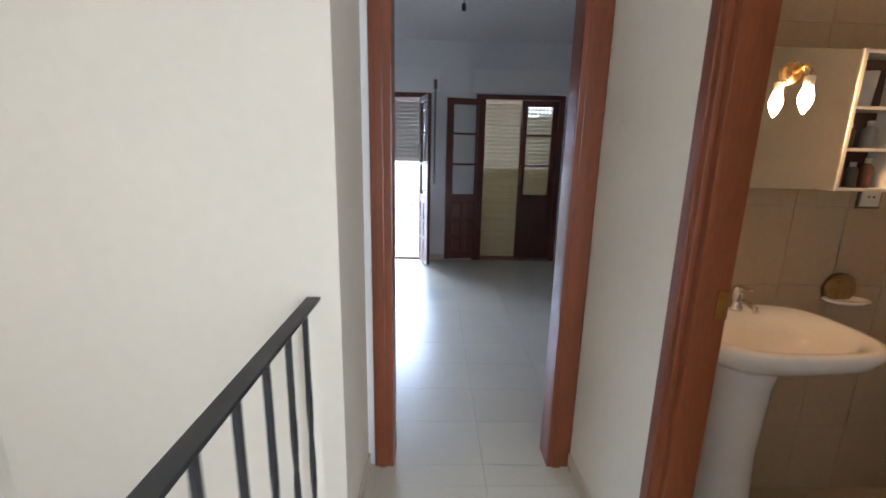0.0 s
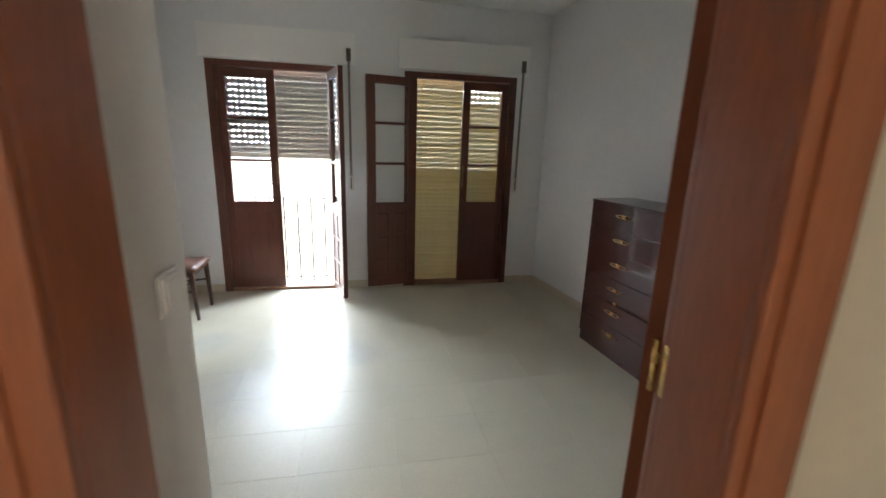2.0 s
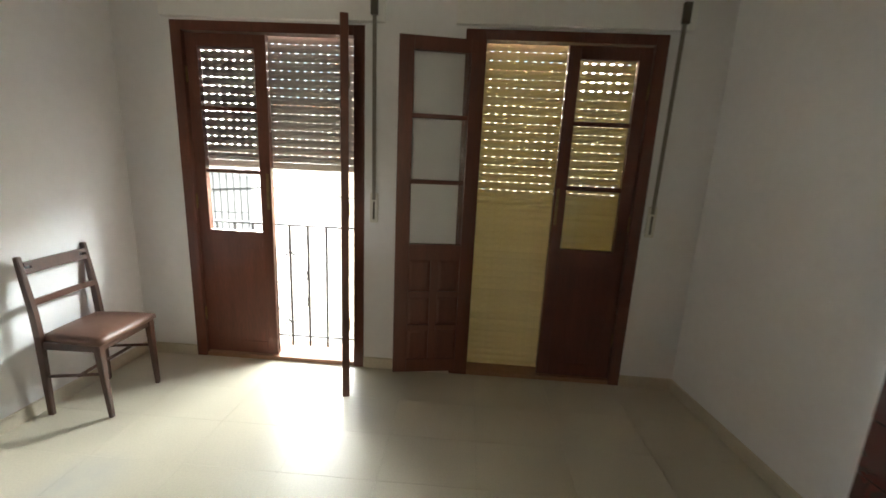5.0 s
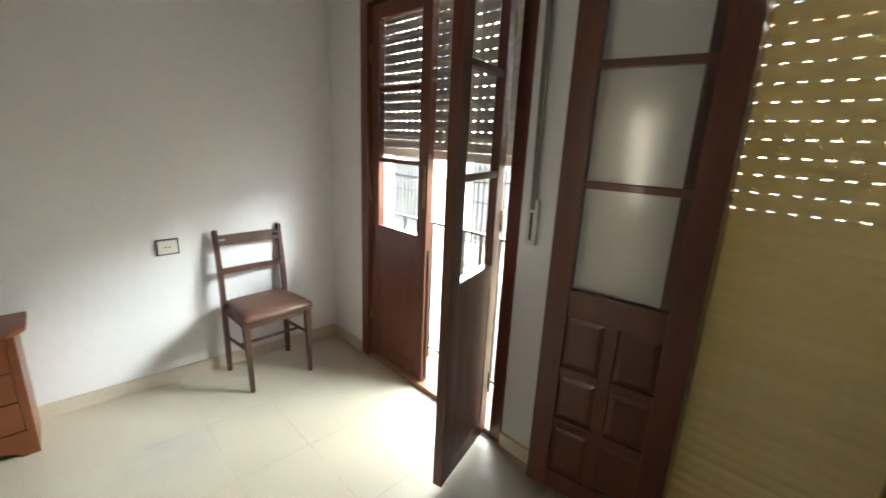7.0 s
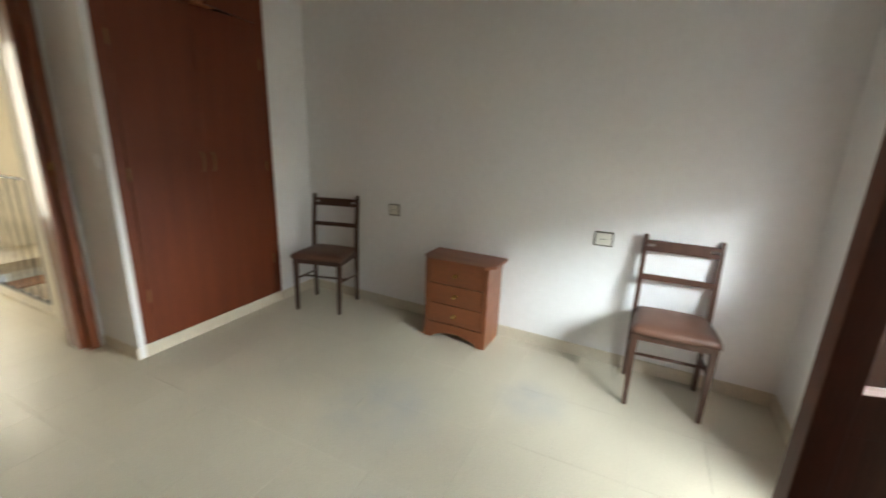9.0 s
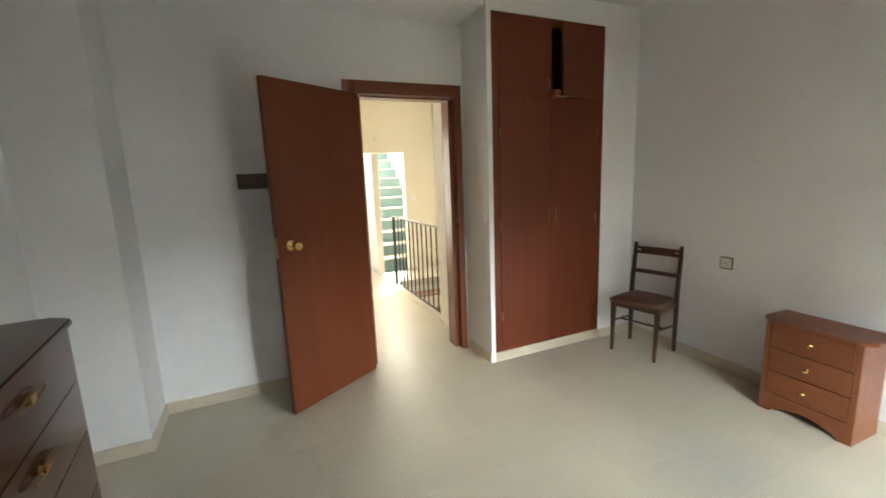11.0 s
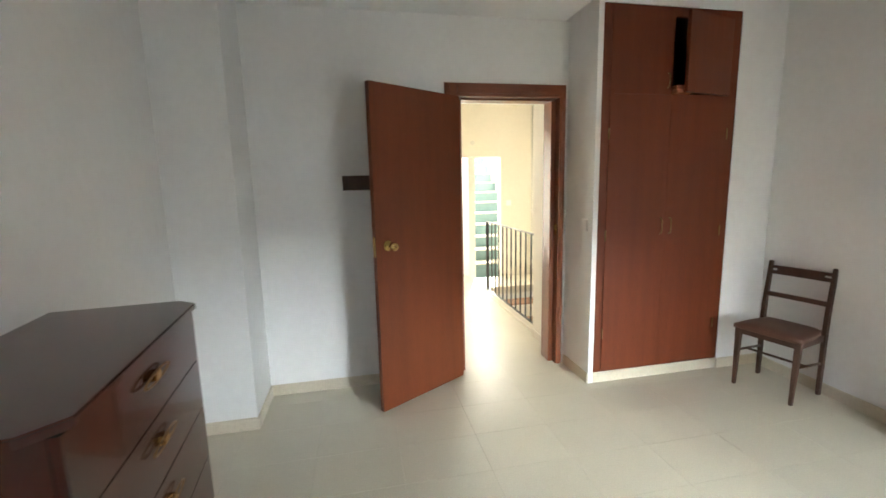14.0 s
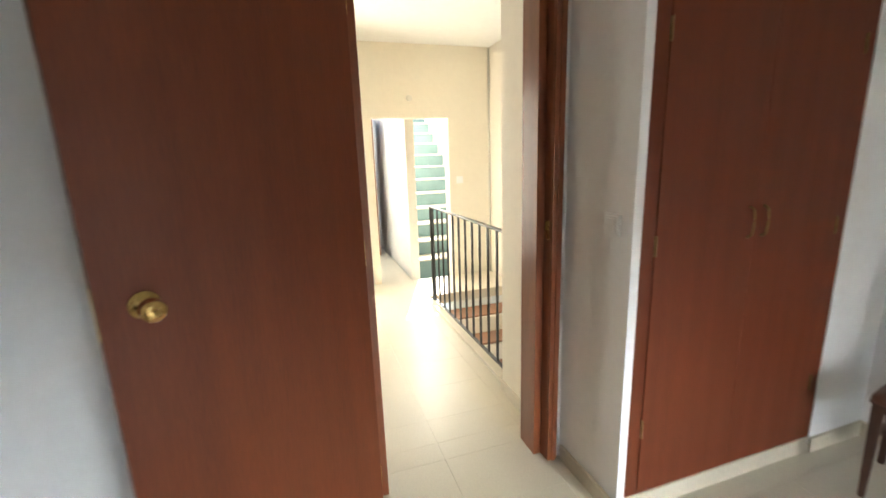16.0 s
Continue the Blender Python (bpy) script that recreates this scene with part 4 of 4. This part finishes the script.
tile_me = mesh("tile", boxes((0.0012, 0.1988, -0.006, -0.0005, 0.0012, 0.2988), bevel=0.0012), BATHTILE)
for i in range(7):
    for k in range(8):
        shared("tile", tile_me, bath_wall, pose(0.94 + 0.2 * i, 1.60, 0.3 * k))
casing = thing("door_2", "red-brown wooden casing of the bathroom door", "door frame", kind="structure")
for a, b in ((BATH_Y1 - 0.012, BATH_Y1 + 0.051), (BATH_Y0 - 0.051, BATH_Y0 + 0.012)):
    c = part("casing", boxes((0.843, 0.8595, a, b, 0.0, 2.14), bevel=0.004), MAHOG, casing)
    part("moulding", boxes((0.837, 0.8435, a + 0.016, a + 0.042, 0.0, 2.12), bevel=0.0025), MAHOG, c)
part("casing", boxes((0.843, 0.8595, BATH_Y0 + 0.012, BATH_Y1 - 0.012, 2.04, 2.14), bevel=0.004), MAHOG, casing)
for a, b in ((BATH_Y1 - 0.032, BATH_Y1 - 0.0005), (BATH_Y0 + 0.0005, BATH_Y0 + 0.032)):
    part("lining", boxes((0.8595, 0.94, a, b, 0.0, 2.04), bevel=0.002), MAHOG, casing)
part("lining", boxes((0.8595, 0.94, BATH_Y0 + 0.032, BATH_Y1 - 0.032, 2.028, 2.0595), bevel=0.002), MAHOG, casing)
part("strike_plate", boxes((0.91, 0.939, BATH_Y1 - 0.036, BATH_Y1 - 0.0315, 0.98, 1.05), bevel=0.001), BRASS, casing, "brass strike plate")


def washbasin(at):
    """A pedestal basin; its back lies along y = 0, it looks to -y."""
    ob = thing("washbasin", "white porcelain pedestal washbasin with a chrome tap", "washbasin", at)
    bm = bmesh.new()
    n = 36

    def ring(sx, sy, cy, z, square):
        out = []
        for k in range(n):
            a = 2 * math.pi * k / n
            c, s = math.cos(a), math.sin(a)
            x = sx * math.copysign(abs(c) ** square, c)
            y = cy + sy * math.copysign(abs(s) ** (square if s > 0 else 0.85), s)
            out.append(bm.verts.new((x, min(y, -0.003), z)))
        return out

    rings = [ring(0.10, 0.09, -0.16, 0.66, 0.9), ring(0.21, 0.16, -0.20, 0.72, 0.75), ring(0.275, 0.215, -0.215, 0.775, 0.6), ring(0.285, 0.225, -0.22, 0.81, 0.55),
             ring(0.280, 0.220, -0.22, 0.825, 0.55), ring(0.262, 0.202, -0.22, 0.826, 0.55), ring(0.235, 0.145, -0.245, 0.812, 0.7), ring(0.20, 0.125, -0.25, 0.765, 0.8), ring(0.13, 0.085, -0.25, 0.715, 1.0), ring(0.03, 0.03, -0.25, 0.70, 1.0)]
    for a, b in zip(rings, rings[1:]):
        for j in range(n):
            bm.faces.new((a[j], a[(j + 1) % n], b[(j + 1) % n], b[j]))
    bm.faces.new(rings[0][::-1])
    bm.faces.new(rings[-1])
    part("basin", bm, PORCELAIN, ob, smooth=True)
    part("pedestal", lathe([(0.115, 0.0), (0.112, 0.03), (0.095, 0.10), (0.085, 0.35), (0.095, 0.60), (0.105, 0.68)], 24, pose(0, -0.15, 0)), PORCELAIN, ob, smooth=True)
    part("drain", lathe([(0.022, 0.700), (0.024, 0.7035), (0.012, 0.705)], 16, pose(0, -0.25, 0)), CHROME, ob, smooth=True)
    part("overflow", boxes((-0.155, -0.115, -0.128, -0.118, 0.783, 0.793), bevel=0.002), SHADE_BROWN, ob, "dark overflow slot")
    t = part("tap", lathe([(0.024, 0.824), (0.024, 0.835), (0.017, 0.845), (0.017, 0.875), (0.021, 0.885), (0.021, 0.905), (0.010, 0.915)], 18, pose(0, -0.065, 0)), CHROME, ob, "chrome mixer tap", True)
    part("spout", tube(bmesh.new(), [(0, -0.065, 0.862), (0, -0.11, 0.868), (0, -0.155, 0.860), (0, -0.165, 0.848)], 0.010, 10), CHROME, t, smooth=True)
    part("lever", boxes((-0.008, 0.008, -0.13, -0.065, 0.914, 0.921), bevel=0.003), CHROME, t)
    return ob


washbasin(pose(1.335, 1.592, 0))

cab = thing("mirror_cabinet", "mirror cabinet with open side shelves above the washbasin", "mirror cabinet", pose(1.16, 1.592, 1.26))
# the board's dark brown paints in a mirror's reflection behind the shelves
part("back_panel", boxes((0, 0.60, -0.012, -0.001, 0, 0.44)), CHAIRWOOD, cab, "back board coloured dark brown like a mirror reflection")
part("mirror_door", boxes((0.003, 0.40, -0.108, -0.098, 0.004, 0.436), bevel=0.002), MIRROR, cab, "mirror glass door")
part("body", boxes((0.003, 0.395, -0.097, -0.013, 0.004, 0.436)), PLASTIC, cab)
for x in (0.403, 0.588):
    part("side_panel", boxes((x, x + 0.012, -0.11, -0.0125, 0, 0.44), bevel=0.001), PLASTIC, cab)
for z in (0.0, 0.13, 0.26, 0.428):
    part("shelf", boxes((0.4155, 0.5875, -0.105, -0.0125, z, z + 0.010), bevel=0.001), PLASTIC, cab)


def bottle(name, x, z, r, h, mat, label, cat):
    b = thing(name, label, cat, pose(1.16 + x, 1.535, 1.27 + z))
    part("body", lathe([(r * 0.95, 0.0005), (r, 0.006), (r, h * 0.68), (r * 0.55, h * 0.8), (r * 0.45, h * 0.82)], 16), mat, b, smooth=True)
    part("cap", lathe([(r * 0.5, h * 0.82), (r * 0.5, h), (r * 0.35, h)], 14), PLASTIC, b, smooth=True)


bottle("bottle", 0.45, 0.0, 0.016, 0.095, LABELPAPER, "small red and orange bottle on a bathroom shelf", "bottle")
bottle("bottle", 0.50, 0.0, 0.018, 0.085, DARKPLASTIC, "small dark bottle on a bathroom shelf", "bottle")
bottle("bottle", 0.55, 0.0, 0.017, 0.100, STREETDOOR, "small brown bottle on a bathroom shelf", "bottle")
bottle("bottle", 0.46, 0.13, 0.016, 0.08, DARKPLASTIC, "small dark bottle on a bathroom shelf", "bottle")
bottle("bottle", 0.53, 0.13, 0.020, 0.09, GREYMETAL, "small grey bottle on a bathroom shelf", "bottle")
cup = thing("beaker", "white plastic beaker on the bathroom shelf", "beaker", pose(1.16 + 0.475, 1.535, 1.53))
part("body", lathe([(0.024, 0.0005), (0.026, 0.004), (0.032, 0.11), (0.029, 0.11), (0.023, 0.01)], 18), PLASTIC, cup, smooth=True)


def sconce(x, lit, label):
    s = thing("wall_lamp", label, "wall lamp", pose(x, 1.592, 1.62), group="bathroom wall lamps")
    part("wall_plate", lathe([(0.035, 0.0005), (0.035, 0.008), (0.02, 0.014)], 18, pose(0, -0.108 if lit else -0.001, 0, 90)), BRASS, s, smooth=True)
    off = -0.11 if lit else 0.0
    for dx in (0.012 if lit else 0.0,):
        part("arm", tube(bmesh.new(), [(0, off - 0.01, 0.0), (dx * 0.6, off - 0.045, 0.02), (dx, off - 0.055, 0.0), (dx, off - 0.055, -0.02)], 0.005, 8), BRASS, s, smooth=True)
        part("lamp_holder", lathe([(0.013, -0.045), (0.015, -0.02), (0.008, -0.015)], 12, pose(dx, off - 0.055, 0)), PLASTIC, s, smooth=True)
        part("bulb", lathe([(0.002, -0.125), (0.010, -0.112), (0.018, -0.090), (0.019, -0.075), (0.013, -0.052), (0.011, -0.045)], 16, pose(dx, off - 0.055, 0)), BULB if lit else PORCELAIN, s, "lit candle bulb" if lit else "unlit candle bulb", True)


sconce(1.345, True, "brass wall lamp with a lit candle bulb")
sconce(1.80, False, "brass wall lamp with an unlit bulb")
dish = thing("soap_dish", "white ceramic wall soap dish with a hood", "soap dish", pose(1.765, 1.592, 0.86))
bm = lathe([(0.010, -0.02), (0.060, -0.012), (0.075, 0.0), (0.068, 0.002), (0.055, -0.006), (0.010, -0.008)], 24)
bmesh.ops.transform(bm, matrix=Matrix.Diagonal((1.15, 0.62, 1, 1)), verts=bm.verts)
part("tray", bm, PORCELAIN, dish, smooth=True, at=pose(0, -0.045, 0))
part("hood", lathe([(0.062, 0.0005), (0.060, 0.012), (0.048, 0.022), (0.002, 0.028)], 20, pose(0, -0.002, 0.03, 90)), BRONZE, dish, "dark arched back", True)
ob = wall_socket("wall_socket", pose(1.80, 1.593, 1.235, 0, 0, -90), 0.085, 0.085, True, "ivory wall socket with a dark surround")


# ---- outside: balcony, street and houses opposite ----
structure("ground", boxes((-300, 300, -6.0, 700, -3.5, -3.3)), ASPHALT, "grey street paving", "ground")
BAL_Y = 5.83
structure("balcony_floor", boxes((-1.5, 2.5, OUT_Y, BAL_Y + 0.07, -0.20, -0.05)), TERRACOTTA, "narrow terracotta balcony slab", "balcony")
rail2 = thing("balcony_railing", "black wrought-iron balcony railing with scrolls", "railing")
part("top_rail", boxes((-1.4, 2.4, BAL_Y - 0.012, BAL_Y + 0.012, 0.862, 0.876), bevel=0.003), IRON, rail2)
part("bottom_rail", boxes((-1.4, 2.4, BAL_Y - 0.008, BAL_Y + 0.008, 0.02, 0.032), bevel=0.002), IRON, rail2)
bar2 = mesh("bar", boxes((-0.0075, 0.0075, -0.0075, 0.0075, -0.05, 0.862)), IRON)


def scroll_mesh():
    """Two heart-shaped pairs of scrolls, one upside down, on either side of a bar."""
    bm = bmesh.new()
    for s in (-1, 1):
        for up in (-1, 1):
            place = lambda u, v: (s * u, 0, 0.40 + up * v)
            curl = [(0.034 + 0.028 * (1 - 0.75 * i / 20) * math.cos(math.pi + 2 * math.pi * i / 15), 0.278 + 0.028 * (1 - 0.75 * i / 20) * math.sin(math.pi + 2 * math.pi * i / 15)) for i in range(21)][::-1]
            side = [(0.030 + 0.090 * math.sin(math.pi * 0.5 * f), 0.235 - 0.120 * f) for f in (0.05, 0.25, 0.5, 0.75, 0.95)]
            loop = [(0.064 + 0.056 * (1 - 0.78 * i / 26) * math.cos(-2 * math.pi * i / 18), 0.080 + 0.060 * (1 - 0.78 * i / 26) * math.sin(-2 * math.pi * i / 18)) for i in range(27)]
            tube(bm, [place(u, v) for u, v in curl + side + loop], 0.0045, 6)
    return mesh("scroll", bm, IRON, True)


scroll = scroll_mesh()
for k in range(28):
    x = -0.453 + 0.1335 * (k - 7)
    shared("bar", bar2, rail2, pose(x, BAL_Y, 0))
    if k % 5 == 2:
        shared("scroll", scroll, rail2, pose(x, BAL_Y, 0))
for x in (-1.4, 2.4):
    part("side_rail", boxes((x - 0.008, x + 0.008, OUT_Y, BAL_Y, 0.862, 0.876)), IRON, rail2)


def house(name, x0, x1, y0, y1, top, mat, label):
    ob = thing(name, label, "house", kind="")
    part("wall", boxes((x0, x1, y0, y1, -3.3, top)), mat, ob)
    part("cornice", boxes((x0 - 0.03, x1 + 0.03, y0 - 0.14, y0 - 0.001, top - 0.16, top), bevel=0.02), WHITEWASH, ob)
    part("roof", prism(bmesh.new(), [(x0 - 0.05, y0 - 0.2), (x1 + 0.05, y0 - 0.2), (x1 + 0.05, y1), (x0 - 0.05, y1)], top + 0.001, top + 0.10), ROOFTILE, ob, "clay tile roof edge")
    return ob


def house_window(parent, x, z, w, h, y, grille=True, fill=None):
    f = part("window", boxes((x - w / 2 - 0.09, x + w / 2 + 0.09, y - 0.04, y - 0.001, z - 0.09, z + h + 0.09), bevel=0.008), WHITEWASH, parent, "raised window surround")
    part("pane", boxes((x - w / 2, x + w / 2, y - 0.046, y - 0.0405, z, z + h)), fill or GREYMETAL, f)
    if grille:
        bm = bmesh.new()
        n = int(w / 0.11)
        for i in range(n + 1):
            xx = x - w / 2 + w * i / n
            box(bm, xx - 0.007, xx + 0.007, y - 0.17, y - 0.156, z - 0.04, z + h + 0.04)
        for zz in (z, z + h * 0.5, z + h):
            box(bm, x - w / 2 - 0.02, x + w / 2 + 0.02, y - 0.158, y - 0.150, zz, zz + 0.014)
        for xx in (x - w / 2, x + w / 2):
            box(bm, xx - 0.008, xx + 0.008, y - 0.17, y - 0.0465, z + h - 0.05, z + h - 0.036)
        part("grille", bm, IRON, f, "black window grille")


def house_door(parent, x, w, h, y, mat):
    f = part("door_surround", boxes((x - w / 2 - 0.14, x + w / 2 + 0.14, y - 0.05, y - 0.001, -3.3, -3.3 + h + 0.14), bevel=0.01), WHITEWASH, parent)
    part("door", boxes((x - w / 2, x + w / 2, y - 0.06, y - 0.0505, -3.3, -3.3 + h)), mat, f)


H_Y = 9.6
a = house("house", -9.0, -1.3, H_Y, H_Y + 8, 2.0, WHITEWASH, "whitewashed two-storey house across the street")
house_window(a, -3.2, -0.35, 1.0, 1.4, H_Y)
house_window(a, -5.6, -0.35, 1.0, 1.4, H_Y)
house_door(a, -3.4, 1.5, 2.3, H_Y, GREYMETAL)
house_door(a, -5.6, 1.0, 2.2, H_Y, STREETDOOR)
house_window(a, -7.4, -2.2, 0.9, 1.2, H_Y)
b = house("house", -1.3, 7.0, H_Y + 0.25, H_Y + 8, 2.6, OCHRE, "pale ochre house with white trim across the street")
house_window(b, 0.6, -0.4, 0.9, 1.4, H_Y + 0.25)
house_window(b, 3.6, -0.4, 0.9, 1.4, H_Y + 0.25)
house_door(b, 1.8, 1.1, 2.3, H_Y + 0.25, STREETDOOR)
c = house("house", -22.0, -9.0, H_Y + 0.3, H_Y + 8, 2.7, WHITEWASH, "whitewashed house further down the street")
for x in (-11.0, -14.0, -17.5):
    house_window(c, x, -0.3, 0.9, 1.3, H_Y + 0.3)
d = house("house", 7.0, 20.0, H_Y, H_Y + 8, 2.4, WHITEWASH, "whitewashed house up the street")
for x in (9.0, 12.0, 16.0):
    house_window(d, x, -0.3, 0.9, 1.3, H_Y)
cable = thing("street_cable", "black cable sagging along the house fronts", "cable")
part("cable", tube(bmesh.new(), [(-8 + 0.7 * i, H_Y - 0.06, 0.78 - 0.16 * math.sin(math.pi * (i % 8) / 8)) for i in range(22)], 0.012, 6), RUBBER, cable)
structure("house_front_below", boxes((-8, 8, OUT_Y - 0.02, OUT_Y + 0.0, -3.3, -0.21)), WHITEWASH, "whitewashed front of the house below the balcony", "wall")

# ---- floor tiles ----
TX, TY = 0.4375, 0.31


def tiles(parent, x0, x1, y0, y1, ox, oy):
    """Oblong tiles with fine joints; cut ones along the edges."""
    cache = {}
    i0, i1 = math.floor((x0 - ox) / TX), math.ceil((x1 - ox) / TX)
    j0, j1 = math.floor((y0 - oy) / TY), math.ceil((y1 - oy) / TY)
    for i in range(i0, i1):
        for j in range(j0, j1):
            a, b = max(ox + i * TX, x0), min(ox + (i + 1) * TX, x1)
            c, e = max(oy + j * TY, y0), min(oy + (j + 1) * TY, y1)
            if b - a < 0.01 or e - c < 0.01:
                continue
            key = (round(b - a, 3), round(e - c, 3))
            if key not in cache:
                cache[key] = mesh("tile", boxes((0.0005, b - a - 0.0005, 0.0005, e - c - 0.0005, -0.0055, 0.0), bevel=0.0004), TILE)
            shared("tile", cache[key], parent, pose(a, c, 0))


tiles(room_floor, -1.46, 2.55, 1.60, WIN_Y - 0.002, 0.035, 2.342)
tiles(landing_floor, -0.11, 0.86, -4.0, 1.60, 0.035, 2.342)
